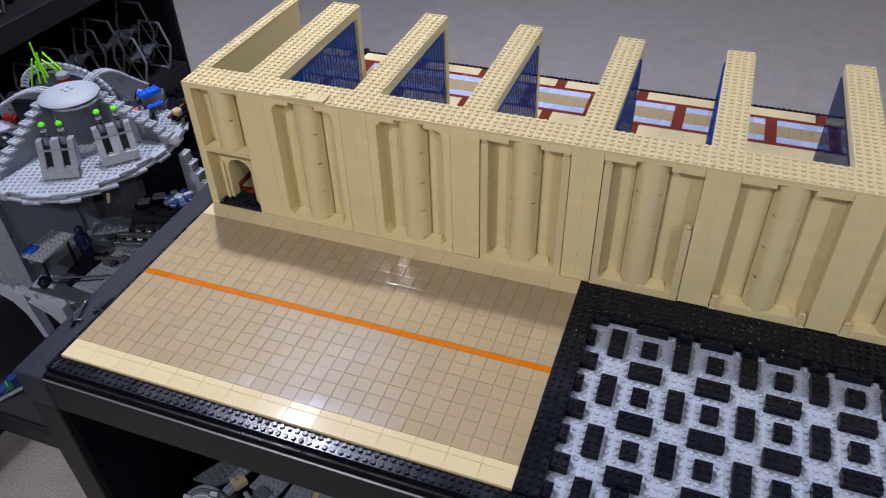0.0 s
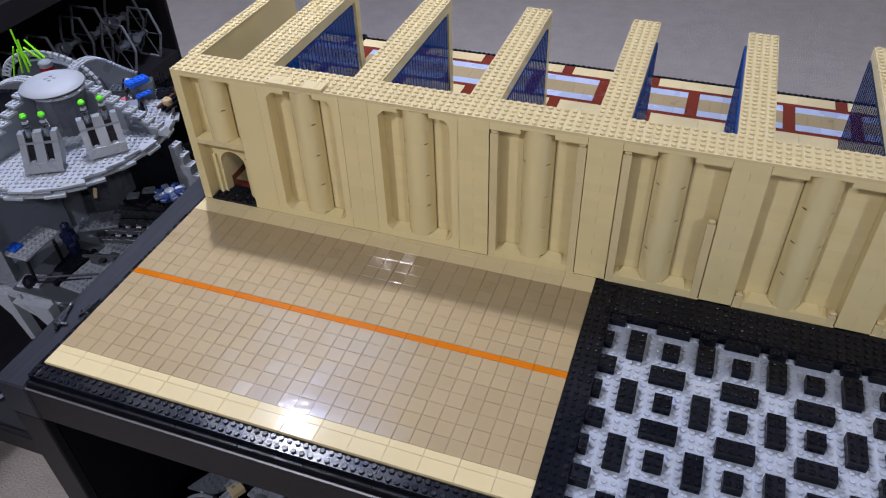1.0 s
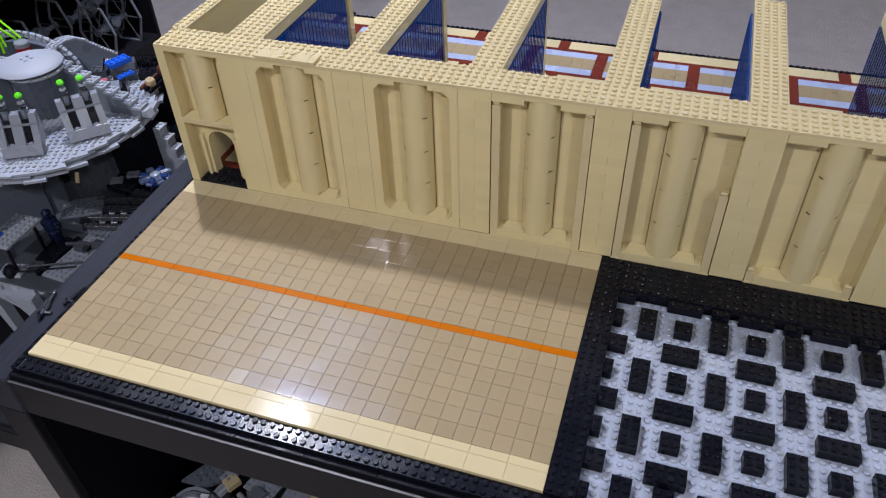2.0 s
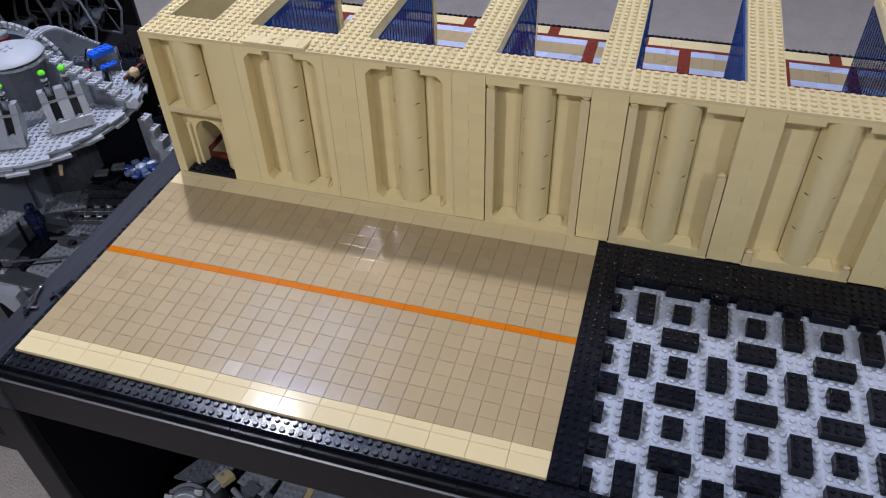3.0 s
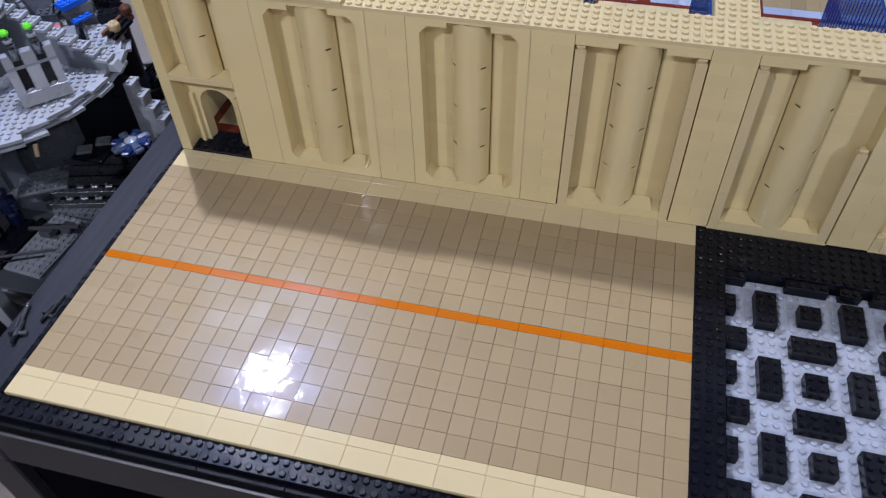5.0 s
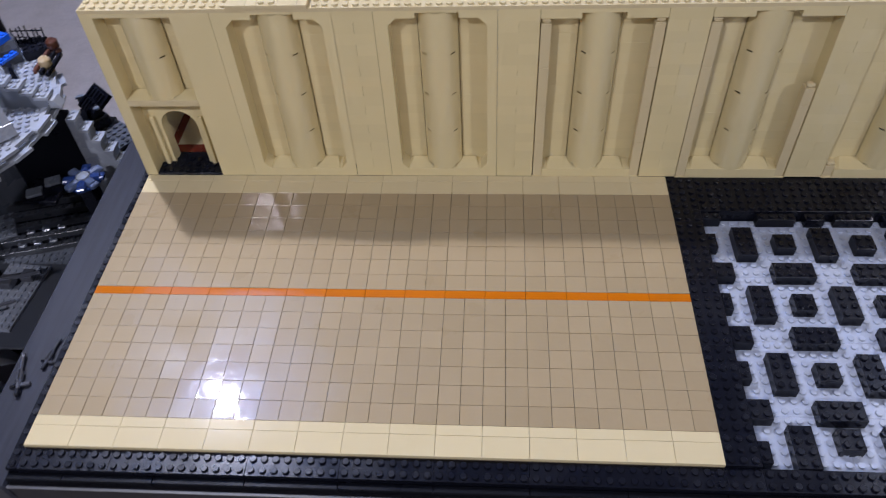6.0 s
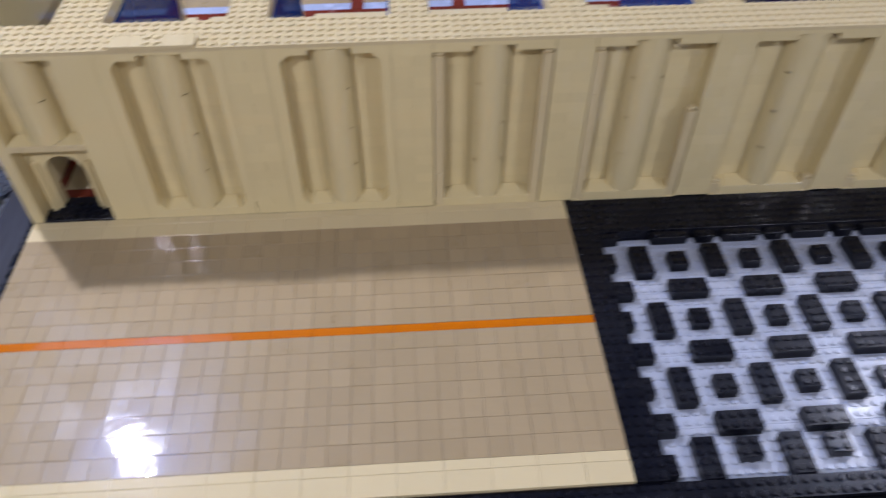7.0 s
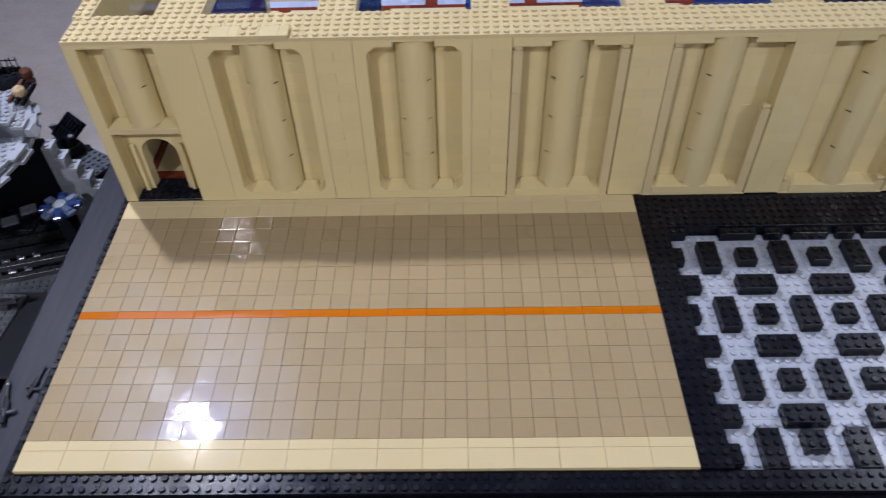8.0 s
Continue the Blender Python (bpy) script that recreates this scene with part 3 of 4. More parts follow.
# first bay: upper niche over an arched doorway
part("corner_wall", box_bm(-0.1, 1.2, 1.0, 6, 0, HT - 0.4, 0.02), WALLC, hall)
part("pier_wall", box_bm(9.0, 13.005, 1.0, 6, 0, HT - 0.4, 0.004), WALLC, hall)
part("upper_lintel", box_bm(1.2, 9.0, 1.0, BACK - 0.01, 20.55, HT - 0.4, 0.02), WALLC, hall)
niche_back(1.2, 9.0, 5.1, 10.0)
part("ledge", box_bm(1.2, 9.0, 0.92, BACK, 9.95, 10.7, 0.03), CREAM, hall)
column(5.1, BACK - 0.04, 10.7, 20.6, 2.0, 4.95)
for x0, x1 in ((1.22, 3.8), (6.5, 8.98)):
    part("slope_brick", low_slope(x0, x1, -1 if x0 < 5 else 1, 10.7, 0.14), WALLC, hall)
arch = [(1.2, 0.0), (1.2, 9.9), (9.0, 9.9), (9.0, 0.0), (7.0, 0.0)]
for a in range(0, 181, 15):
    arch.append((4.95 + 2.05 * math.cos(radians(a)), 5.75 + 2.05 * math.sin(radians(a))))
arch.append((2.9, 0.0))
part("arch_panel", prism_bm(arch, 3.0, 4.6, "y"), WALLC, hall)
for x0 in (1.9, 7.45):
    part("door_post", box_bm(x0, x0 + 0.5, 2.55, 3.0, 0.3, 7.2, 0.05), WALLC, hall)
put("threshold_plate", brick_mesh(7.8, 3.9, 0.3, BLACK), hall, (1.2, 1.0, -0.05), label="black studded plate in the doorway")
for x0 in (2.45, 7.1):
    latch = box_bm(x0, x0 + 0.5, 2.5, 2.95, 0.25, 0.45, 0.05)
    rod_bm((x0 + 0.05, 2.6, 0.45), (x0 + 0.45, 2.6, 0.45), 0.14, 8, latch)
    part("latch", latch, BLACK, hall, "small black clip on the doorstep")

# roof plates with studs, and the crossing beams
for k in range(18):
    w = 8 if k < 17 else 6
    put("roof_plate", brick_mesh(w, 2, 0.4, CREAM, True, 0.01, 0.02), hall, (8 * k - 0.1, 1.0, HT - 0.4))
    put("roof_plate", brick_mesh(w, 3, 0.4, CREAM, True, 0.01, 0.02), hall, (8 * k - 0.1, 3.0, HT - 0.4))
for x0, w, st in ((14.8, 2, False), (16.8, 1, False), (17.8, 2, True), (19.8, 2, False), (21.8, 1, False)):
    put("roof_tile", brick_mesh(w, 2, 0.4, CREAM, st, 0.01, 0.03), hall, (x0, 0.86, HT))


def beam(x0, w, y0, y1):
    """Roof beam with studs, carried by a post at its far end."""
    n = int(round((y1 - y0) / 7))
    for i in range(n):
        put("beam_plate", brick_mesh(w, 7, 0.4, CREAM, True, 0.01, 0.02), hall, (x0, y0 + 7 * i, HT - 0.4))
    part("beam", box_bm(x0 + 0.02, x0 + w - 0.02, y0, y1, HT - 1.6, HT - 0.41, 0.02), WALLC, hall)
    part("beam_post", box_bm(x0 + 0.9, x0 + w - 0.05, y1 - 1.6, y1 - 0.1, 0, HT - 1.61, 0.03), WALLC, hall)
    part("post_foot", prism_bm([(x0 - 0.6, 0), (x0 + w + 0.6, 0), (x0 + w, 4.0), (x0, 4.0)], y1 - 2.2, y1 + 0.2, "y"), CREAM, hall)


def blue_screen(x, y0, y1, z0, z1, mat=TBLUE):
    """Clear blue wall of upright ribbed panels."""
    n = 6
    for i in range(n):
        a, b = y0 + (y1 - y0) * i / n, y0 + (y1 - y0) * (i + 1) / n
        bm = box_bm(x - 0.16, x + 0.16, a + 0.02, b - 0.02, z0, z1, 0)
        for q in range(4):
            ya = a + (b - a) * (q + 0.5) / 4
            box_bm(x - 0.22, x + 0.22, ya - 0.07, ya + 0.07, z0 + 0.1, z1 - 0.1, 0, bm)
        part("blue_panel", bm, mat, hall, "clear dark blue panel")


beam(8.0, 5, 6, 34)
for px in PIERS:
    beam(px, 4, 6, 34)
for px, w in [(8.0, 5)] + [(p, 4) for p in PIERS]:
    blue_screen(px + w + 0.02, 6.6, 31, 0.0, HT - 1.7)
    if px > 10:
        blue_screen(px - 0.02, 6.6, 33.4 if px > 70 else 31, 0.0, HT - 1.7, TPALE if px > 75 else TBLUE)
for i in range(4):
    put("roof_plate", brick_mesh(2, 7, 0.4, CREAM, True, 0.01, 0.02), hall, (-0.5, 6 + 7 * i, HT - 0.4))
part("end_wall", box_bm(-0.4, 0.9, 6, 34, 0, HT - 0.41, 0.02), WALLC, hall, "plain cream end wall")
part("end_wall", box_bm(XR - 1.5, XR, 1, 34, 0, HT - 0.41, 0.02), WALLC, hall)

# ---------------------------------------------------------------- patterned floor behind the facade
inner = thing("hall_floor", 70, 33, TOP, "toy hall floor of cream, dark red, light blue and tan tiles", "toy floor")
part("base_plate", box_bm(0, XR, 6, 60, TOP, -0.42, 0), BLACK, inner)
for k in range(12):
    w = 12 if k < 11 else 10
    put("edge_plate", brick_mesh(w, 1, 0.35, BLACK), inner, (12 * k, 59, -0.44))


def strip(x0, x1, y0, y1, mat, name, step=4):
    x = x0
    while x < x1 - 0.05:
        w = min(step, x1 - x)
        put(name, brick_mesh(round(w, 3), round(y1 - y0, 3), 0.4, mat, False, 0.012, 0.02), inner, (x, y0, -0.41))
        x += w


for k in range(9):
    a = 11 + 16 * k                     # red cross strips at 11, 27, 43, ...
    a0 = a - 14 if k else 1.0
    strip(max(a0, 0.0), min(a, XR), 56, 59, CREAM, "cream_tile")
    strip(a, min(a + 2, XR), 55.99, 59, DRED, "red_tile") if a + 2 <= XR else None
    strip(max(a0, 0.0), min(a, XR), 34, 46, CREAM, "cream_tile")
    strip(a, min(a + 2, XR), 34, 46, DRED, "red_tile") if a + 2 <= XR else None
    c = 2.5 + 16 * k
    strip(c, min(c + 2, XR), 47, 55, DRED, "red_tile", 2) if c + 2 <= XR else None
    b0, b1 = c + 2, min(c + 16, XR)
    if b1 - b0 > 1:
        strip(b0, b1, 47, 49, LBLUE, "blue_tile")
        strip(b0, b1, 53, 55, LBLUE, "blue_tile")
        strip(b0, b1, 49, 53, TAN, "tan_tile", 2)
strip(0, 2.5, 47, 55, DRED, "red_tile", 2)
strip(0, XR, 55, 56, DRED, "red_tile", 8)
strip(0, XR, 46, 47, DRED, "red_tile", 8)
part("doorstep_base", box_bm(1.2, 9.0, 4.0, 5.99, TOP, -0.42, 0), BLACK, inner)
strip(1.9, XR - 1.5, 6.6, 34, CREAM, "cream_tile", 8)
strip(1.2, 9.0, 4.92, 6.6, DRED, "red_tile", 4)
strip(0.9, 1.9, 6.62, 34, DRED, "red_tile", 1)

# ---------------------------------------------------------------- grey space station toy beside the table
CX, CY = -33.0, 11.0
DZ = 1.2
station = thing("toy_space_station", CX, CY, -30.4, "grey toy brick space station, round studded decks, cut open in front", "toy building")


def pull(a):
    """How far the decks draw in on the side of the table: 0 in front, 1 beside it."""
    u = min(1.0, max(0.0, (a + 60.0) / 38.0)) * min(1.0, max(0.0, (120.0 - a) / 40.0))
    return u * u * (3 - 2 * u)


def round_plate(name, r, z0, z1, mat, studs, a0=-180, a1=180, step=11.25, seed=0, hole=0.0, turn=20.0, keep=None, cut=0.0):
    """Round deck with a stepped rim, and studs on a turned grid."""
    rr = random.Random(seed)
    n = int((a1 - a0) / step)
    rim = []
    for i in range(n):
        mid = a0 + (i + 0.5) * step
        q = r - cut * pull(mid) + (0.0 if i % 2 else -0.6) + rr.uniform(-0.15, 0.15)
        for a in (a0 + i * step, a0 + (i + 1) * step):
            rim.append((q * math.cos(radians(a)), q * math.sin(radians(a))))
    bm = prism_bm(rim, z0, z1)
    ob = part(name, bm, mat, station, at=(CX, CY, 0))
    if studs:
        V, F = [], []
        c, s = math.cos(radians(turn)), math.sin(radians(turn))
        m = int(r) + 2
        for i in range(-m, m):
            for j in range(-m, m):
                x, y = (i + 0.5) * c - (j + 0.5) * s, (i + 0.5) * s + (j + 0.5) * c
                if hole < math.hypot(x, y) < r - 0.9 - cut * pull(math.degrees(math.atan2(y, x))) and (keep is None or keep(x, y)):
                    add_stud(V, F, x, y, z1, n=10)
        put("studs", mesh_of("studs", V, F, mat), ob, (CX, CY, 0))
    return ob


round_plate("upper_deck", 20.1, DZ - 0.4, DZ, LGREY, True, seed=1, hole=3.2, keep=lambda x, y: x > -9, cut=2.9)
# this rim and the lower deck: the overhang's shade is put into a darker grey
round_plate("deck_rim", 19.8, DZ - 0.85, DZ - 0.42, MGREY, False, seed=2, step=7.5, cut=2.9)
round_plate("deck_rim", 20.5, DZ - 1.3, DZ - 0.87, LGREY, False, seed=3, step=9.0, cut=2.9)
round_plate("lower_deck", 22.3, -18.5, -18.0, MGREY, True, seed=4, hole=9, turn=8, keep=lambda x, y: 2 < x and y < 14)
round_plate("equator_ring", 23.4, -19.8, -18.6, LGREY, False, seed=5, step=7.5)
part("lower_shell", lathe_bm([(21.0, -19.8), (18.0, -24), (14.0, -28), (10.0, -30.4), (0.01, -30.4)], 32), DGREY, station, at=(CX, CY, 0))
for a in range(0, 360, 30):
    pts = [(19.0, -19.8), (23.0, -19.8), (21.5, -22.5), (19.0, -27.5), (17.6, -30.4), (16.4, -30.4), (18.2, -25.0)]
    part("shell_rib", prism_bm(pts, -1.7, 1.7, "y"), LGREY, station, at=(CX, CY, 0), rot=(0, 0, a - 17))
part("core_wall", lathe_bm([(9.0, -18.0), (9.0, DZ - 1.3)], 24), DGREY, station, at=(CX - 3, CY + 7, 0))
part("chamber_wall", prism_bm([(-47, -4), (-36.5, 5.5), (-36.0, 5.0), (-46, -5)], -18, DZ - 1.3), SLATE, station)
part("chamber_wall", prism_bm([(-36.5, 5.55), (-33.4, 6.9), (-33.7, 7.6), (-36.9, 6.2)], -18, DZ - 1.3), SLATE, station)
# charcoal floor and black plates stand in for the shade in its recess and openings
put("chamber_floor", brick_mesh(20, 14, 0.4, RACKG, False), station, (-34.2, -12.0, -17.9))
put("black_plate", brick_mesh(3, 6, 0.4, BLACK, False), station, (-30.4, -6.4, -17.5), (0, 0, 6))
put("black_plate", brick_mesh(3, 2, 0.4, BLACK), station, (-25.4, -2.8, -17.1), (0, 0, 12))


def stepped_wall(name, p, q, z_hi, z_lo, base, steps, thick, mat, studs_mat):
    """Partition that falls in steps from p to q, each step with its studded plate."""
    p, q = Vector(p), Vector(q)
    d = (q - p)
    ln = d.length / steps
    ang = math.degrees(math.atan2(d.y, d.x))
    prof = [(0.0, base)]
    for i in range(steps):
        top = z_hi + (z_lo - z_hi) * i / max(1, steps - 1)
        prof += [(i * ln, top), ((i + 1) * ln, top)]
    prof.append((steps * ln, base))
    wall = part(name, prism_bm(prof, -thick / 2, thick / 2, "y"), mat, station, at=(p.x, p.y, 0), rot=(0, 0, ang))
    V, F = [], []
    add_box(V, F, 0.01, ln + 0.25, -thick / 2 - 0.04, thick / 2 + 0.04, -0.02, 0.4, 0.03)
    nu = max(1, int(round(ln)))
    for u in range(nu):
        for w in range(int(thick)):
            add_stud(V, F, (u + 0.5) * ln / nu, -thick / 2 + (w + 0.5) * thick / int(thick), 0.4, n=10)
    me = mesh_of("step_plate", V, F, studs_mat)
    for i in range(steps):
        top = z_hi + (z_lo - z_hi) * i / max(1, steps - 1)
        at = p + d.normalized() * (i * ln)
        put("step_plate", me, wall, (at.x, at.y, top), (0, 0, ang))
    return wall


stepped_wall("partition", (-30.0, 13.0), (-16.3, 13.2), 8.3, 2.5, DZ, 9, 2, MGREY, LGREY)
part("slope_end", prism_bm([(-16.25, DZ), (-14.9, DZ), (-15.5, 2.3), (-16.25, 2.4)], 12.3, 13.9, "y"), LGREY, station)
stepped_wall("partition", (-36.6, 7.4), (-37.6, -7.6), 8.6, 1.6, DZ, 9, 2, MGREY, LGREY)


def arched_wall(p, q, heights, thick, n):
    """Partition whose top follows a curve in many shallow plate steps, each edged with a light plate."""
    p, q = Vector(p), Vector(q)
    d = q - p
    ang = math.degrees(math.atan2(d.y, d.x))
    ln = d.length / n
    tops = []
    for i in range(n):
        u = (i + 0.5) / n * (len(heights) - 1)
        k = min(int(u), len(heights) - 2)
        tops.append(heights[k] + (heights[k + 1] - heights[k]) * (u - k))
    prof = [(0.0, DZ)]
    for i, z in enumerate(tops):
        prof += [(i * ln, z), ((i + 1) * ln, z)]
    prof.append((n * ln, DZ))
    wall = part("arched_partition", prism_bm(prof, -thick / 2, thick / 2, "y"), MGREY, station, at=(p.x, p.y, 0), rot=(0, 0, ang))
    V, F = [], []
    for i, z in enumerate(tops):
        add_box(V, F, i * ln, i * ln + ln * 1.25, -thick / 2 - 0.12, thick / 2 + 0.12, z - 0.02, z + 0.3, 0.04)
        for w in (-0.27, 0.27):
            add_stud(V, F, (i + 0.5) * ln, w * thick, z + 0.3, r=0.26, n=8)
    put("cap_plates", mesh_of("cap_plates", V, F, LGREY), wall, (p.x, p.y, 0), (0, 0, ang))
    return wall


arched_wall((-35.2, 15.6), (-34.4, 29.6), (7.6, 8.6, 8.7, 8.2, 6.9, 5.0, 3.2, 1.5), 1.8, 26)
arched_wall((-38.6, 11.2), (-52.4, 11.2), (8.5, 8.5, 7.9, 7.0, 5.9, 4.6, 3.2), 1.8, 24)
part("slanted_pillar", prism_bm([(20.2, DZ), (21.6, DZ), (19.9, 5.9), (18.9, 6.0)], -33.6, -32.7, "x"), DGREY, station)
stepped_wall("outer_rib", (-16.0, 14.4), (-10.6, 14.4), -1.9, -9.1, -18, 5, 2, LGREY, LGREY)
for x0, y0 in ((-37.4, -11.4), (-28.2, -12.0)):
    part("leg_rib", prism_bm([(-6.0, -19.6), (1.2, -19.6), (1.6, -23.6), (2.4, -30.0), (1.2, -30.38), (-0.2, -24.6), (-2.0, -22.0)], -0.9, 0.9, "y"), LGREY, station, at=(x0, y0, 0), rot=(0, 0, 4))
stepped_wall("outer_rib", (-35.6, -9.3), (-40.2, -11.6), -0.4, -15.5, -18, 7, 2, MGREY, LGREY)

tower = part("tower", lathe_bm([(3.1, DZ), (3.3, 3.0), (4.2, 8.6), (4.2, 9.2)], 16), DGREY, station, at=(-32.2, 10.0, 0))
V, F = [], []
for k in range(12):
    a = radians(30 * k)
    add_stud(V, F, 4.55 * math.cos(a), 4.55 * math.sin(a), 9.0, n=8)
put("studs", mesh_of("studs", V, F, LGREY), tower, (-32.2, 10.0, 0))
dish = part("dish", lathe_bm([(0.01, 10.6), (2.0, 10.5), (4.0, 10.15), (5.1, 9.65), (5.15, 9.55), (3.9, 9.85), (0.01, 9.95)], 40), MATTG, station, "smooth light grey round dish", at=(-32.9, 9.9, 0), smooth=True)
V, F = [], []
for k in range(4):
    add_stud(V, F, 0.75 * math.cos(radians(90 * k + 30)), 0.75 * math.sin(radians(90 * k + 30)), 10.52, n=10)
put("studs", mesh_of("studs", V, F, LGREY), dish, (-32.9, 9.9, 0))
part("tower_collar", lathe_bm([(4.5, 8.7), (4.5, 9.1), (0.01, 9.1)], 20), LGREY, station, at=(-32.2, 10.0, 0))


def turret(x0, y0, x1, y1):
    """Leaning gun housing with two dark slots; each gun ends in a clear stem and a green tip."""
    w = math.hypot(x1 - x0, y1 - y0)
    ang = math.degrees(math.atan2(y1 - y0, x1 - x0))
    c, s = math.cos(radians(ang)), math.sin(radians(ang))

    def loc(u, v, z):
        return (x0 + u * c - v * s, y0 + u * s + v * c, z)

    prof = [(0.0, DZ + 0.5), (0.35, DZ + 0.35), (3.6, DZ + 2.0), (3.9, DZ + 6.2), (2.7, DZ + 6.2), (2.2, DZ + 4.9)]
    bodybm = bmesh.new()
    for a, b in ((0, 0.17 * w), (0.37 * w, 0.63 * w), (0.83 * w, w)):
        prism_bm(prof, a, b, "x", bodybm)
    prism_bm([(0.0, DZ + 0.5), (0.35, DZ + 0.35), (1.6, DZ + 1.0), (1.2, DZ + 2.1), (0.62, DZ + 1.9)], 0, w, "x", bodybm)
    body = part("gun_housing", bodybm, TURG, station, at=(x0, y0, 0), rot=(0, 0, ang))
    part("backplate", prism_bm([(1.3, DZ + 0.9), (2.9, DZ + 4.9), (3.8, DZ + 4.9), (3.6, DZ + 1.8)], 0.05, w - 0.05, "x"), MGREY, body, at=(x0, y0, 0), rot=(0, 0, ang))
    part("joint_strip", prism_bm([(2.0, DZ + 4.55), (2.12, DZ + 4.85), (2.3, DZ + 4.85), (2.3, DZ + 4.55)], 0.0, w, "x"), MGREY, body, at=(x0, y0, 0), rot=(0, 0, ang))
    part("mount_plate", box_bm(1.2, w - 1.2, 1.2, 4.4, DZ, DZ + 0.5, 0.02), BLACK, body, at=(x0, y0, 0), rot=(0, 0, ang))
    for u in (0.27 * w, 0.73 * w):
        part("gun_slot", prism_bm([(1.15, DZ + 1.6), (1.35, DZ + 1.5), (2.95, DZ + 5.2), (2.7, DZ + 5.3)], -0.09 * w, 0.09 * w, "x"), BLACK, body, at=loc(u, 0, 0), rot=(0, 0, ang))
        part("slot_stud", lathe_bm([(0.3, DZ + 1.9), (0.3, DZ + 2.15), (0.01, DZ + 2.15)], 10), LGREY, body, at=loc(u, 1.15, 0))
        part("gun_base", lathe_bm([(0.55, DZ + 5.2), (0.85, DZ + 5.5), (0.85, DZ + 6.3), (0.5, DZ + 6.6), (0.45, DZ + 7.2)], 14), TCLEAR, body, at=loc(u, 3.3, 0))
        part("gun_core", lathe_bm([(0.5, DZ + 5.1), (0.42, DZ + 6.6), (0.36, DZ + 7.2)], 10), LGREY, body, at=loc(u, 3.3, 0))
        part("gun_ring", lathe_bm([(0.42, DZ + 6.7), (0.6, DZ + 6.8), (0.6, DZ + 7.15), (0.42, DZ + 7.25)], 12), GUNM, body, at=loc(u, 3.45, 0))
        part("gun_ring", lathe_bm([(0.36, DZ + 7.4), (0.52, DZ + 7.5), (0.52, DZ + 7.75), (0.36, DZ + 7.85)], 12), LGREY, body, at=loc(u, 3.6, 0))
        part("clear_stem", lathe_bm([(0.26, DZ + 7.1), (0.26, DZ + 8.4), (0.01, DZ + 8.4)], 10), TCLEAR, body, at=loc(u, 3.6, 0))
        part("green_tip", lathe_bm([(0.02, DZ + 8.3), (0.5, DZ + 8.45), (0.56, DZ + 8.75), (0.36, DZ + 9.05), (0.01, DZ + 9.1)], 14), TIPG, body, at=loc(u, 3.75, 0))


turret(-29.0, -4.5, -23.8, -1.75)
turret(-21.9, 2.0, -17.7, 6.4)

# back ring, lime rods and clutter in the far sector
def on_ring(a, grow=0.0):
    return Vector((-41.5 + (11.0 + grow) * math.cos(radians(a)), 17.2 + 1.4 * math.sin(radians(a)), 4.4 + (5.5 + 0.5 * grow) * math.sin(radians(a))))


for k in range(24):
    ring = rod_bm(on_ring(7.5 * k + 0.8), on_ring(7.5 * k + 6.6), 0.34, 6)
    rod_bm(on_ring(7.5 * k + 0.8, -1.3), on_ring(7.5 * k + 6.6, -1.3), 0.26, 6, ring)
    rod_bm(on_ring(7.5 * k + 3.7), on_ring(7.5 * k + 3.7, -1.3), 0.24, 6, ring)
    part("ring_clip", ring, LGREY, station)
part("back_ring_wall", prism_bm([(-51.0, DZ)] + [(-41.5 + 9.2 * math.cos(radians(180 - 15 * k)), 4.2 + 3.9 * math.sin(radians(15 * k))) for k in range(13)] + [(-32.0, DZ)], 18.6, 19.8, "y"), SLATE, station)
part("red_drum", lathe_bm([(1.15, 8.2), (1.15, 9.6), (0.01, 9.6)], 16), RED, station, at=(-40.3, 16.4, -1.0))
part("drum_cap", lathe_bm([(1.2, 9.6), (1.2, 10.3), (1.0, 10.5), (0.01, 10.5)], 16), FROST, station, at=(-40.3, 16.4, -1.0))
part("drum_stem", lathe_bm([(1.0, DZ), (1.0, 7.2)], 12), DGREY, station, at=(-40.3, 16.4, 0))
LIME_RODS = (((-45.4, 16.8, 6.5), (-46.2, 17.2, 14.2)), ((-45.2, 16.6, 6.6), (-45.5, 17.2, 12.4)), ((-49.4, 16.6, 4.8), (-47.0, 17.0, 11.0)),
             ((-46.8, 16.6, 6.2), (-46.2, 16.9, 10.6)), ((-40.8, 17.2, 9.6), (-44.0, 17.2, 12.6)), ((-41.6, 17.0, 9.4), (-44.6, 17.0, 11.2)), ((-44.4, 16.8, 7.8), (-45.0, 17.0, 10.0)))
for p, q in LIME_RODS:
    part("lime_rod", rod_bm(p, q, 0.18, 6), LIME, station, "bright lime green rod")
part("dome", lathe_bm([(2.3, DZ), (2.2, DZ + 0.8), (1.5, DZ + 1.7), (0.01, DZ + 2.1)], 18), BLACK, station, at=(-44.6, 3.0, 0), smooth=True)
part("grey_disc", lathe_bm([(5.0, DZ), (5.0, DZ + 0.4), (0.01, DZ + 0.4)], 24), DGREY, station, at=(-44.0, 3.6, 0))
rc = rod_bm((-48.5, 8.2, 3.2), (-45.6, 8.4, 3.2), 0.9, 12)
rod_bm((-46.8, 8.3, 3.2), (-46.3, 8.3, 3.2), 1.05, 12, rc)
part("red_drum", rc, plastic("deep_red_plastic", (0.16, 0.012, 0.014), 0.25), station)
slant = part("black_panel", prism_bm([(-45.0, 7.2), (-39.3, 8.0), (-39.6, 5.8), (-43.2, DZ), (-44.6, DZ)], 7.8, 9.0, "y"), BLACK, station)
V, F = [], []
for k in range(5):
    add_stud(V, F, -44.3 + 1.05 * k, 8.4, 7.3 + 0.147 * k, n=8)
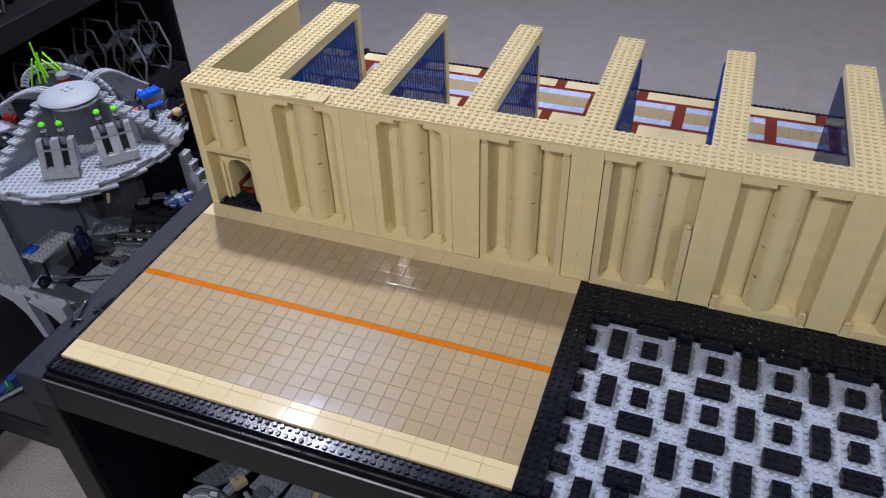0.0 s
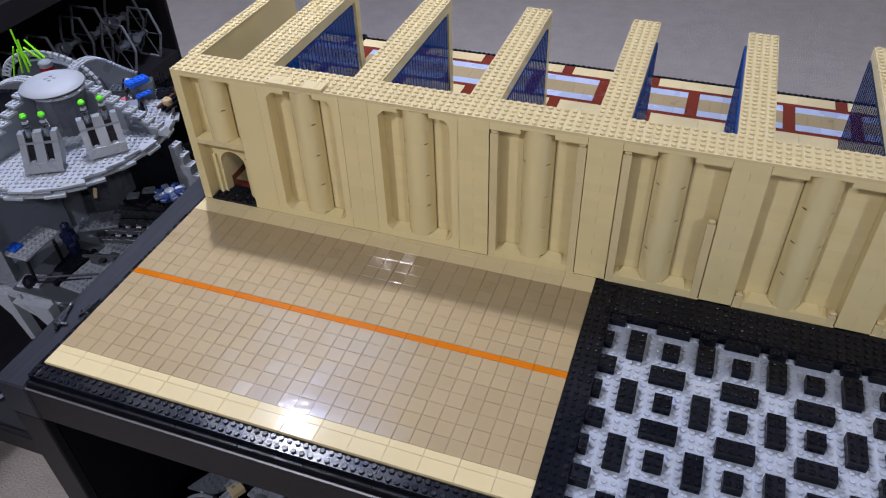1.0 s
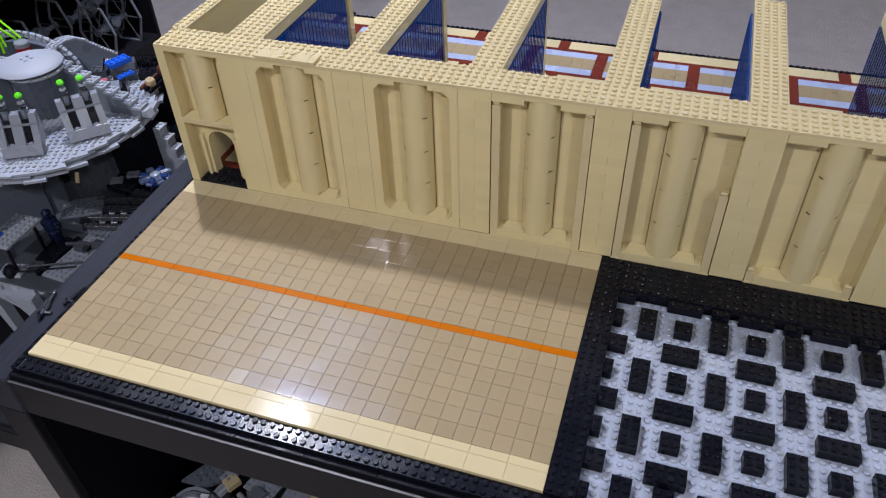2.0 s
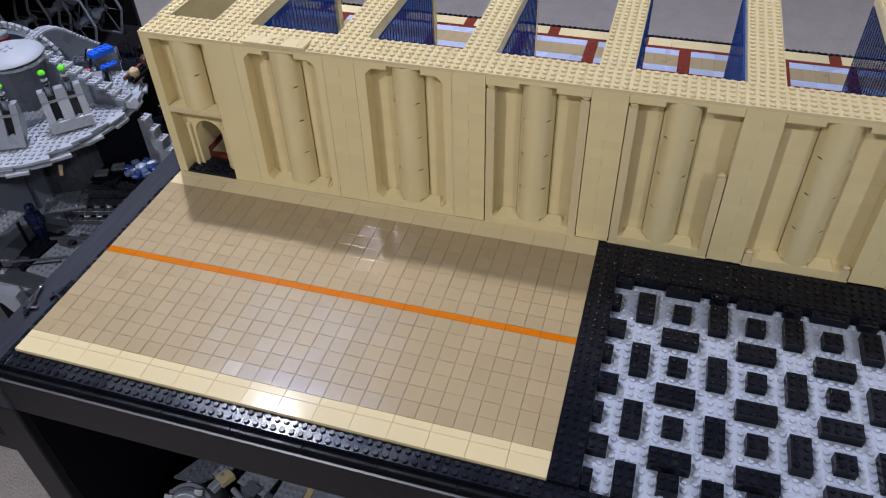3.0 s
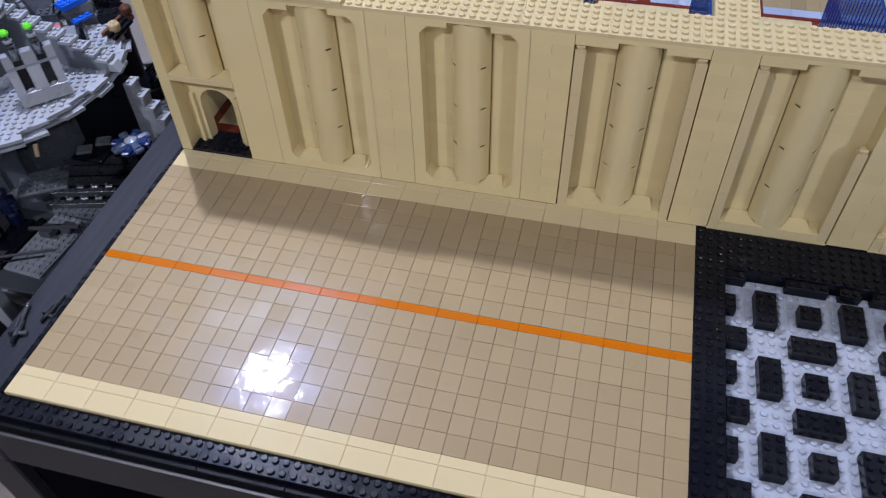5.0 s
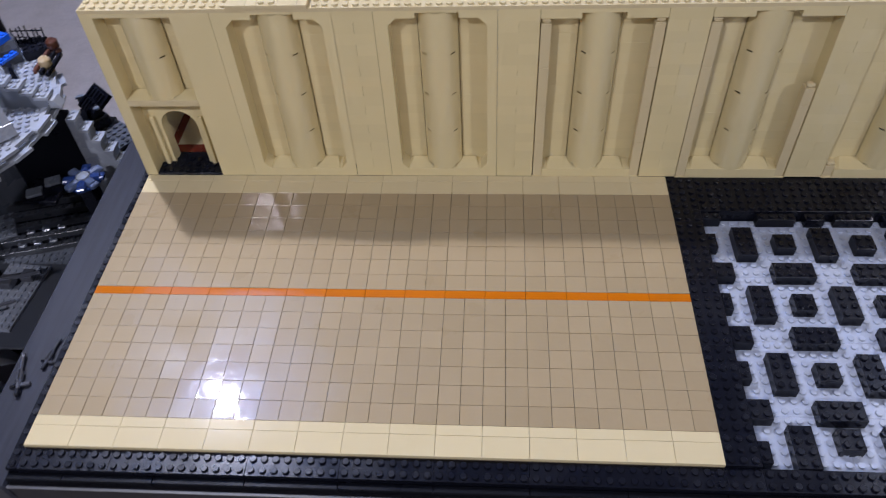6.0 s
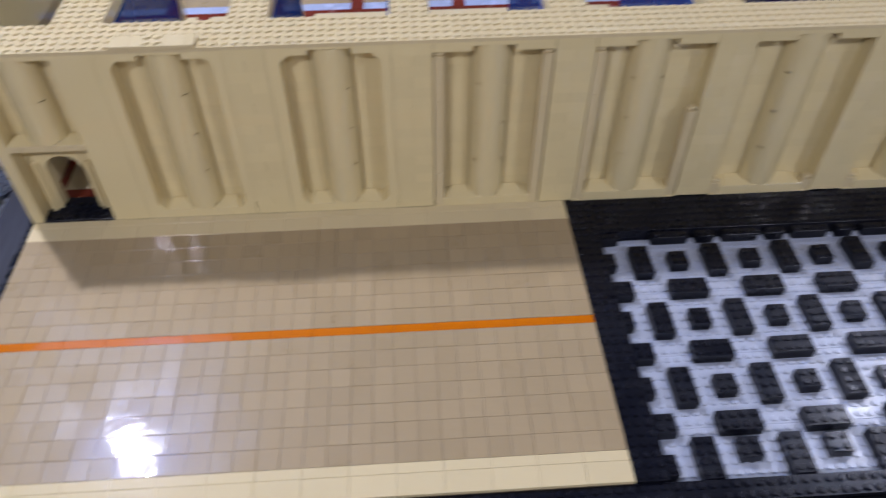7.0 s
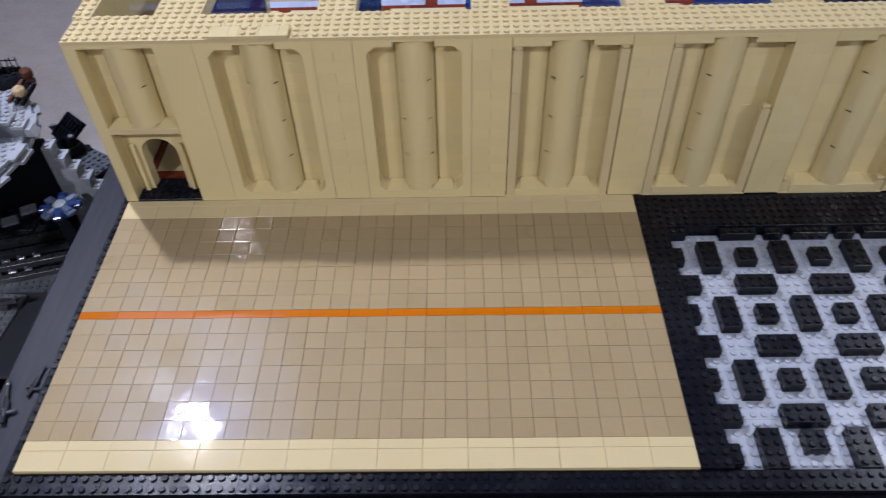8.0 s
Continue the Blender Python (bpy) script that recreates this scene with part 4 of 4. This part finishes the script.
put("studs", mesh_of("studs", V, F, BLACK), slant)
for k, (zz, yy) in enumerate(((2.2, 9.6), (3.6, 9.7), (5.0, 9.8))):
    part("wall_stripe", box_bm(-50.0 + k, -43.0, yy, yy + 0.35, zz, zz + 0.5, 0.04), DGREY, station)


def brick_on(name, nx, ny, h, mat, x, y, z, ang=0, label=""):
    return put(name, brick_mesh(nx, ny, h, mat), station, (x, y, z), (0, 0, ang), label)


console = part("console", prism_bm([(0, 0), (3.2, 0), (3.2, 2.6), (2.6, 3.2), (0.4, 3.2), (0, 2.2)], 0, 4.0, "x"), DGREY, station, at=(-27.6, 20.6, DZ), rot=(0, 0, 35))
put("blue_top", brick_mesh(4, 2, 0.8, BLUE), console, (-26.6, 19.8, DZ + 3.2), (0, 0, 68), "bright blue studded brick")
brick_on("blue_plate", 3, 1, 0.4, BLUE, -25.4, 19.6, DZ + 1.5, 68)
brick_on("grey_box", 3, 2, 1.2, DGREY, -31.6, 19.6, DZ + 1.0, 20)
brick_on("grey_box", 4, 2, 0.4, LGREY, -31.0, 22.6, DZ + 1.8, 20)
part("sloped_console", prism_bm([(0, 0), (4.2, 0), (4.2, 0.3), (3.4, 1.0), (0, 0.6)], 0, 2.6, "x"), MGREY, station, at=(-25.6, 15.4, DZ + 0.5), rot=(0, 0, 38))
part("red_panel", box_bm(0, 1.6, 0, 0.9, 0, 0.35, 0.05), RED, station, at=(-26.9, 16.2, DZ + 2.3), rot=(18, 0, 38))
part("black_chair", prism_bm([(0, 0), (2.0, 0), (2.0, 0.7), (0.8, 0.8), (0.5, 2.6), (0, 2.6)], 0, 1.8, "x"), BLACK, station, at=(-22.6, 17.6, DZ), rot=(0, 0, 120))
mast = box_bm(-27.2, -22.4, 26.0, 27.2, DZ, DZ + 0.7, 0.05)
mr = random.Random(3)
for k in range(7):
    x = -27.0 + 0.75 * k
    rod_bm((x, 26.6, DZ + 0.6), (x + mr.uniform(-0.2, 0.2), 26.8, DZ + mr.uniform(2.2, 3.2)), 0.1, 5, mast)
    box_bm(x - 0.22, x + 0.22, 26.3, 26.9, DZ + 0.7, DZ + mr.uniform(1.0, 1.7), 0.04, mast)
for z in (1.5, 2.4):
    rod_bm((-27.2, 26.7, DZ + z), (-22.3, 26.7, DZ + z + mr.uniform(-0.2, 0.2)), 0.09, 5, mast)
part("black_lattice", mast, BLACK, station, "small rack of thin black rods")
brick_on("black_brick", 4, 2, 1.2, BLACK, -24.0, 22.6, DZ, 30)
part("small_red_dome", lathe_bm([(0.7, 0), (0.6, 0.4), (0.01, 0.7)], 12), RED, station, at=(-29.3, 16.2, DZ + 1.4))
part("lever", rod_bm((-29.5, 20.8, DZ + 2.0), (-28.8, 21.3, DZ + 4.2), 0.16, 6), BLACK, station)

# furniture and racks in the lower chamber
put("work_plate", brick_mesh(5, 8, 0.4, LGREY), station, (-35.8, -9.7, -12.6))
brick_on("blue_plate", 2, 2, 0.4, BLUE, -35.9, -8.9, -12.2)
part("plate_leg", rod_bm((-31.2, -9.4, -12.6), (-30.6, -10.0, -17.5), 0.3, 6), BLACK, station)
part("plate_leg", rod_bm((-31.2, -3.4, -12.6), (-30.8, -3.6, -17.5), 0.3, 6), BLACK, station)
navy = lathe_bm([(1.0, 0.0), (1.1, 2.2), (0.8, 2.6), (1.35, 3.0), (1.25, 4.6), (0.5, 5.0), (0.75, 5.2), (0.8, 6.2), (0.4, 6.6), (0.01, 6.7)], 10)
box_bm(-1.7, 1.7, -0.6, 0.6, 3.0, 4.4, 0.2, navy)
part("navy_robot", navy, plastic("navy_plastic", (0.006, 0.010, 0.036), 0.25), station, "dark navy blue toy robot", at=(-30.2, -1.0, -17.5))
brick_on("raised_plate", 7, 5, 0.4, MGREY, -32.6, 2.9, -16.6, 30)
part("plate_riser", box_bm(-31.0, -28.6, 4.2, 6.6, -18, -16.62, 0.05), RACKG, station)
brick_on("floor_plate", 6, 11, 0.4, TURG, -26.7, -9.2, -17.5, -5)
brick_on("floor_plate", 4, 3, 0.4, LGREY, -33.6, -11.6, -17.5, 14)
RACK_A = radians(15)
for k in range(5):
    x0, y0, h = -28.2 - 0.5 * k, 2.8 + 2.1 * k, 0.9 + 0.3 * k
    brick_on("rack_brick", 14, 1, h, RACKG, x0, y0, -17.9, 15)
    if k < 4:
        brick_on("rack_plate", 11, 1, 0.4, BLACK, x0 + 1.2, y0 + 1.3, -17.7 + 0.2 * k, 15)
    if k < 2:
        for j in range(3):
            bm = box_bm(-0.5, 0.5, -0.25, 0.25, 0.1, 0.45, 0.08)
            rod_bm((-0.3, 0, 0.1), (-0.3, 0, 0.8), 0.18, 6, bm)
            d = 3.6 + 2.1 * j + 0.9 * k
            part("small_clip", bm, MGREY, station, at=(x0 + d * math.cos(RACK_A), y0 + 0.5 + d * math.sin(RACK_A), -17.75 + h + 0.2), rot=(0, 0, 15))
part("floor_beam", box_bm(-0.4, 0.4, 0, 9.5, 0, 0.9, 0.05), BLACK, station, at=(-27.4, -9.4, -17.5), rot=(0, 0, -5))
part("boom", rod_bm((-32.4, -10.4, -16.2), (-21.6, -5.2, -16.6), 0.2, 6), GUNM, station)
part("boom", rod_bm((-32.0, -11.0, -16.6), (-22.2, -6.2, -16.9), 0.15, 6), BLACK, station)
part("boom_joint", lathe_bm([(1.0, -16.6), (1.2, -15.6), (0.6, -14.8), (0.01, -14.7)], 10), BLACK, station, at=(-31.6, -10.4, -0.8))
br = rod_bm((-26.0, -3.2, -15.4), (-19.0, -1.6, -15.0), 0.3, 6)
box_bm(-24.4, -22.6, -3.6, -1.8, -16.4, -15.2, 0.1, br)
box_bm(-21.6, -20.0, -2.6, -1.0, -16.0, -15.0, 0.1, br)
part("rifle_rack", br, GUNM, station)
part("rosette_post", box_bm(-14.4, -12.4, 6.8, 8.8, -18.0, -7.45, 0.1), BLACK, station)
# black sheet added to stand for the darkness behind the racks
part("shade_wall", box_bm(-29.0, -16.1, 14.6, 15.2, -18.0, -1.2, 0.05), BLACK, station)
part("hatch_base", box_bm(-20.8, -16.2, 4.2, 8.8, -8.3, -7.7, 0.1), BLACK, station)
part("grey_hatch", box_bm(0, 2, 0, 1.6, 0, 0.4, 0.05), MGREY, station, at=(-20.2, 4.6, -7.7), rot=(0, 0, 25))
part("grey_hatch", box_bm(0, 2, 0, 1.6, 0, 0.4, 0.05), MGREY, station, at=(-18.6, 6.8, -7.7), rot=(0, 0, 25))
peg = rod_bm((-21.4, 0.4, -2.6), (-20.9, -0.6, -3.8), 0.3, 10)
part("tan_peg", peg, SKIN, station)

rosette = thing("toy_rosette", -13.4, 7.8, -7.4, "round toy rosette of blue and white pieces with a clear hub", "toy piece")
part("hub", lathe_bm([(1.05, 0.5), (0.85, 1.0), (0.01, 1.25)], 14), FROST, rosette, at=(-13.4, 7.8, -7.3))
part("back_disc", lathe_bm([(2.2, 0), (2.2, 0.25), (0.01, 0.25)], 16), DBLUE, rosette, at=(-13.4, 7.8, -7.4))
for k in range(8):
    a = radians(45 * k + 12)
    bm = rod_bm((1.0, 0, 0.4), (2.2, 0, 0.4), 0.62, 8)
    box_bm(1.9, 2.7, -0.6, 0.6, 0.1, 0.75, 0.15, bm)
    part("petal", bm, PETALD if k % 2 else DBLUE, rosette, at=(-13.4, 7.8, -7.3), rot=(0, 0, 45 * k + 12))


def figure(name, x, y, z, mat, label):
    """A plain toy figure: head, neck and shoulders in one mesh."""
    bm = lathe_bm([(0.4, 0.0), (0.8, 0.05), (0.75, 0.5), (0.3, 0.65), (0.3, 0.75), (0.68, 0.82), (0.82, 1.05), (0.82, 1.8), (0.66, 2.1), (0.3, 2.15), (0.3, 2.35), (0.01, 2.35)], 16)
    ob = part(name, bm, mat, None, label, at=(x, y, z), smooth=True)
    return tagged(ob, category="toy figure")


figure("toy_figure", -19.8, 20.4, DZ + 0.05, SKIN, "small toy figure with a plain pale yellow head")
figure("toy_figure", -20.6, 24.9, DZ + 0.05, BROWN, "small toy figure with a plain brown head")
rail = thing("toy_blaster", -19.0, 20.0, DZ, "dark brown ribbed toy blaster lying on the grey deck", "toy weapon")
for k in range(3):
    part("rib", box_bm(-0.3, 4.8, -1.1 + 0.75 * k, -0.6 + 0.75 * k, 0.1 + 0.25 * k, 0.7 + 0.25 * k, 0.08), BROWN if k == 2 else BLACK, rail, at=(-19.9, 18.8, DZ + 0.3), rot=(0, 0, 92))

wreck = thing("black_toy_part", -18.6, 23.4, -9.4, "black studded toy piece leaning behind the station", "toy piece")
GRILLE_AT, GRILLE_ROT = (-21.6, 25.2, -8.0), (30, 0, -41)
grille = part("grille", box_bm(0, 4.6, 0, 4.2, -0.7, 0, 0.06), BLACK, wreck, "black ribbed panel", at=GRILLE_AT, rot=GRILLE_ROT)
for i in range(5):
    for j in range(2):
        part("rib", box_bm(0.35 + 0.82 * i, 0.8 + 0.82 * i, 0.35 + 1.85 * j, 1.9 + 1.85 * j, 0.004, 0.3, 0.08), BLACK, grille, at=GRILLE_AT, rot=GRILLE_ROT)
part("bracket", box_bm(0.3, 4.9, -1.2, 2.6, -2.4, -0.1, 0.2), BLACK, wreck, at=(-21.4, 24.4, -8.0), rot=(0, 0, -41))
part("wheel", rod_bm((-18.4, 23.2, -7.9), (-17.2, 22.4, -7.9), 1.0, 14), BLACK, wreck)
part("stud_cap", lathe_bm([(0.42, 0), (0.42, 0.3), (0.01, 0.34)], 12), MGREY, wreck, at=(-17.3, 22.9, -7.0))
clip = box_bm(-0.5, 0.5, -0.3, 0.3, 0, 0.9, 0.08)
rod_bm((-0.7, 0, 0.6), (0.7, 0, 0.6), 0.22, 8, clip)
part("clip", clip, MGREY, wreck, at=(-21.5, 26.6, -8.2), rot=(0, 0, 20))
part("wreck_support", box_bm(-20.6, -16.6, 21.6, 25.6, -18, -10.41, 0.1), BLACK, station)
brick_on("dark_plate", 8, 7, 0.4, DGREY, -21.3, 19.45, -10.4, -32)
part("plate_support", box_bm(-16.4, -13.5, 18, 22, -18, -10.42, 0.1), BLACK, station)

# ---------------------------------------------------------------- stand under the station
stand = thing("low_stand", -40, 10, FLOOR_Z, "low black-brown wooden stand under the space station", "table")
part("top_board", box_bm(-84, -5.6, -28.6, 44, -33.2, -30.4, 0.2), WOODB, stand)
part("front_rail", box_bm(-84, -5.6, -29.6, -28.66, -34.8, -30.5, 0.2), WOOD, stand)
part("leg", box_bm(-84, -80, -28.5, -24.5, FLOOR_Z, -33.2, 0.2), WOODB, stand)
part("leg", box_bm(-9.6, -5.6, -28.5, -24.5, FLOOR_Z, -33.2, 0.2), WOODB, stand)
part("leg", box_bm(-84, -80, 39.5, 43.5, FLOOR_Z, -33.2, 0.2), WOODB, stand)
part("leg", box_bm(-9.6, -5.6, 39.5, 43.5, FLOOR_Z, -33.2, 0.2), WOODB, stand)

shoe = thing("toy_shoe", -32.2, -24.6, -30.4, "small blue and green toy shoe with a white sole", "toy shoe")
part("sole", prism_bm([(-2.4, 0), (2.4, 0), (2.6, 0.2), (2.3, 0.5), (-2.4, 0.55)], -0.9, 0.9, "y"), WHITE, shoe, "white sole", at=(-32.2, -24.6, -30.4), rot=(0, 0, 242))
up = prism_bm([(-2.3, 0.9), (2.2, 0.8), (1.6, 1.5), (0.2, 2.0), (-0.6, 3.0), (-2.2, 3.2)], -0.8, 0.8, "y")
part("upper", up, DBLUE, shoe, at=(-32.2, -24.6, -30.4), rot=(0, 0, 242))
part("trim", prism_bm([(-0.6, 1.2), (1.2, 1.1), (0.2, 2.05), (-0.6, 2.9)], -0.84, 0.84, "y"), plastic("green_plastic", (0.02, 0.22, 0.06), 0.3), shoe, at=(-32.2, -24.6, -30.4), rot=(0, 0, 242))

# ---------------------------------------------------------------- bookcase with fighters
case = thing("bookcase", -108, 0, FLOOR_Z, "tall black-brown bookcase with toy fighters on its shelves", "bookcase")
BX0, BX1, BY0, BY1 = -134.0, -88.0, -140.0, 107.0
for z in (-90, -36, 0.5, 44, 84):
    part("shelf", box_bm(BX0, BX1, BY0 + 4, BY1 - 1.2, z - 6.0, z, 0.2), WOODB, case)
part("side_panel", box_bm(BX0, BX1, BY1 - 1.2, BY1, FLOOR_Z, 90, 0.3), WOODB, case)
part("side_panel", box_bm(BX0, BX1, BY0, BY0 + 4, FLOOR_Z, 90, 0.3), WOODB, case)
part("back_panel", box_bm(BX0 - 1.2, BX0 - 0.05, BY0, BY1, FLOOR_Z, 90, 0), WOODB, case)


def fighter(x, y, z, w, h, spokes=2, label="grey toy fighter with two open hexagonal wings"):
    """Ball cockpit between two upright hexagonal wing frames that face along the shelf."""
    ob = thing("toy_fighter", x, y, z, label, "toy spacecraft", "fighters on the shelf")
    hexa = [(-0.235, 0.485), (0.235, 0.485), (0.39, 0.0), (0.235, -0.485), (-0.235, -0.485), (-0.39, 0.0)]
    for s in (-1, 1):
        pts = [Vector((a * h, s * w, b * h + h / 2)) for a, b in hexa]
        bm = bmesh.new()
        for i in range(6):
            rod_bm(pts[i], pts[(i + 1) % 6], 0.4, 6, bm)
        mid = Vector((0, s * w, h / 2))
        wing = part("wing_frame", bm, MGREY, ob, at=(x, y, z))
        for i in ((2, 5) if spokes == 2 else range(6)):
            part("wing_spoke", rod_bm(mid, pts[i], 0.2, 5), DGREY, wing, at=(x, y, z))
        hub = rod_bm(mid - Vector((0, 0.4, 0)), mid + Vector((0, 0.4, 0)), 0.075 * h, 10)
        part("wing_hub", hub, MGREY, wing, at=(x, y, z))
    bm = bmesh.new()
    bmesh.ops.create_uvsphere(bm, u_segments=16, v_segments=10, radius=0.145 * h)
    pod = part("cockpit", bm, MGREY, ob, at=(x, y, z + h / 2), smooth=True)
    part("window_ring", lathe_bm([(0.07 * h, 0.11 * h), (0.11 * h, 0.1 * h), (0.105 * h, 0.15 * h), (0.07 * h, 0.16 * h)], 14), DGREY, pod, at=(x, y, z + h / 2), rot=(0, 65, 0))
    for s in (-1, 1):
        arm = lathe_bm([(0.05 * h, 0.12 * h), (0.09 * h, 0.2 * h), (0.05 * h, 0.24 * h), (0.035 * h, w)], 10)
        part("pylon", arm, MGREY, ob, at=(x, y, z + h / 2), rot=(90 * s, 0, 0))
    return ob


fighter(-93.8, 94.1, -36, 6.0, 15.2, 6)
fighter(-104.6, 97.8, -36, 7.4, 18.4)
fighter(-109.7, 82.4, -36, 6.8, 15.2)
fighter(-109.7, 58.0, -36, 6.8, 15.2)
fighter(-97, 58.5, 0.5, 6.0, 15.2)
fighter(-108, 76.0, 0.5, 6.5, 15.2)

# ---------------------------------------------------------------- small guns on the table rail
def toy_gun(x, y, z, ang, k, label):
    """Blaster lying on its side: stepped barrel, sight, grip and stock; k scales it."""
    ob = thing("toy_gun", x, y, z, label, "toy weapon")
    prof = [(0.0, 0.0), (0.22, 0.0), (0.26, 0.9), (0.38, 1.0), (0.4, 2.3), (0.2, 2.45), (0.17, 4.2), (0.26, 4.3), (0.26, 4.7), (0.0, 4.7)]
    part("barrel", lathe_bm([(r * k, v * k) for r, v in prof], 10), GUNM, ob, at=(x, y, z + 0.4 * k), rot=(-90, 0, ang), smooth=False)
    part("grip", box_bm(0.2 * k, 1.15 * k, 0.55 * k, 0.9 * k, 0.1 * k, 0.5 * k, 0.06 * k), GUNM, ob, at=(x, y, z), rot=(0, 0, ang))
    part("trigger_guard", box_bm(-0.95 * k, -0.2 * k, 0.7 * k, 0.95 * k, 0.1 * k, 0.4 * k, 0.05 * k), BLACK, ob, at=(x, y, z), rot=(0, 0, ang))
    part("sight", rod_bm((0, 1.0 * k, 0.86 * k), (0, 2.4 * k, 0.86 * k), 0.16 * k, 8), GUNM, ob, at=(x, y, z), rot=(0, 0, ang))
    part("stock", box_bm(-0.24 * k, 0.24 * k, -0.6 * k, 0.3 * k, 0.08 * k, 0.62 * k, 0.08 * k), BLACK, ob, at=(x, y, z), rot=(0, 0, ang))
    return ob


toy_gun(-3.85, -27.9, TOP + 0.02, 16, 0.92, "small shiny black toy gun lying on the table rail")
toy_gun(-2.5, -25.0, TOP + 0.02, -6, 0.68, "small black toy gun lying against the studded edge")

# ---------------------------------------------------------------- grey saucer toy on the lower shelf
ship = thing("toy_saucer_ship", 24, -16, -47, "grey toy spaceship of studded panels on the lower shelf", "toy spacecraft")
part("hull", lathe_bm([(9, -47), (16, -44), (20, -40), (20, -38.6), (12, -36.8), (0.01, -36.4)], 28), DGREY, ship, at=(30, -12, 0))
DRUM_AT, DRUM_ROT = (8.9, -29.2, -38.6), (36, 0, 8)
DRUM_M = Matrix.Translation(Vector(DRUM_AT)) @ Euler([radians(v) for v in DRUM_ROT]).to_matrix().to_4x4()
drum = part("drum", lathe_bm([(3.5, -6.0), (3.5, -0.4), (3.9, -0.2), (3.9, 1.7), (3.5, 2.05)], 28), SHIPG, ship, at=DRUM_AT, rot=DRUM_ROT)
part("drum_band", lathe_bm([(3.5, 2.0), (3.3, 2.35), (3.0, 2.2), (2.9, 2.5)], 24), DGREY, drum, at=DRUM_AT, rot=DRUM_ROT)
part("drum_dome", lathe_bm([(2.95, 2.3), (2.8, 2.7), (2.2, 3.0), (2.1, 2.7), (1.2, 2.8), (0.01, 3.0)], 24), SHIPG, drum, at=DRUM_AT, rot=DRUM_ROT, smooth=True)
for a in range(0, 360, 45):
    c, s = math.cos(radians(a + 10)), math.sin(radians(a + 10))
    q = DRUM_M @ Vector((3.9 * c, 3.9 * s, 0.9))
    part("drum_notch", box_bm(-0.3, 0.3, -0.3, 0.3, -0.15, 0.15, 0.02), BLACK, drum, at=q, rot=DRUM_ROT)
for a in (60, 150):
    c, s = math.cos(radians(a)), math.sin(radians(a))
    q = DRUM_M @ Vector((3.2 * c, 3.2 * s, 2.2))
    part("band_block", box_bm(-0.7, 0.7, -0.5, 0.5, -0.3, 0.5, 0.1), DGREY, drum, at=q, rot=(36, 0, 8))
wedge = [(5.3, -26.8), (7.3, -23.2), (10.5, -18.0), (15.0, -20.0), (11.2, -25.1), (9.4, -26.6)]
wp = part("wedge_plate", prism_bm(wedge[::-1], -35.7, -35.2), DGREY, ship, "dark grey studded wedge plate")
V, F = [], []
for i in range(10):
    for j in range(5):
        u, v = Vector((0.50, 0.87)), Vector((0.87, -0.50))
        q = Vector((5.9, -26.5)) + u * (0.5 + i) + v * (0.5 + j)
        if -26.3 < q.y < -19.6 and 5.4 + 0.5 * (q.y + 26.8) < q.x < 10.6 + 0.62 * (q.y + 26.0):
            add_stud(V, F, q.x, q.y, -35.2, n=10)
put("studs", mesh_of("studs", V, F, DGREY), wp)
for name, nx, ny, mat, x, y, z, ang in (
        ("hull_panel", 2, 4, SHIPG, 10.9, -25.0, -35.0, -14), ("hull_panel", 5, 7, SHIPG, 14.9, -25.1, -35.3, -13),
        ("hull_panel", 4, 9, SHIPG, 21.0, -27.4, -35.4, -3), ("hull_panel", 4, 3, DGREY, 20.9, -30.6, -35.3, -3),
        ("hull_panel", 6, 9, SHIPG, 26.5, -28.8, -35.4, 2), ("hull_panel", 4, 4, SHIPG, 14.2, -30.4, -35.8, -24),
        ("hull_panel", 5, 8, SHIPG, 33.2, -28.0, -35.6, 6), ("hull_panel", 6, 4, DGREY, 26.6, -33.2, -35.8, 2),
        ("hull_panel", 8, 6, DGREY, 12.4, -19.4, -36.2, -12), ("hull_panel", 3, 4, MGREY, 17.8, -29.4, -35.7, -24)):
    put(name, brick_mesh(nx, ny, 0.4, mat), ship, (x, y, z), (-2, 0, ang))
part("cream_block", box_bm(0, 2.2, 0, 1.9, 0, 1.2, 0.08), SHIPT, ship, at=(13.2, -26.3, -35.7), rot=(0, 0, 62))
part("cream_strip", box_bm(25.3, 26.3, -30.0, -19.0, -35.6, -35.1, 0.05), SHIPT, ship)
part("clamp", box_bm(-0.7, 0.7, -1.0, 1.0, -0.6, 0.6, 0.2), SHIPG, ship, at=(12.0, -26.2, -35.4), rot=(10, -10, -28))
part("hatch", box_bm(0, 2.2, 0, 1.7, 0, 0.4, 0.05), DGREY, ship, at=(16.5, -26.1, -34.6), rot=(-4, 0, -22))
part("hatch", box_bm(0, 1.9, 0, 2.0, 0, 0.4, 0.05), DGREY, ship, at=(29.4, -26.8, -34.8), rot=(-4, 0, 4))
part("pipe", rod_bm((14.8, -26.2, -35.3), (19.8, -28.8, -35.3), 0.45, 10), SHIPG, ship)
part("pipe", rod_bm((15.4, -27.4, -35.6), (18.8, -29.4, -35.6), 0.35, 10), MGREY, ship)
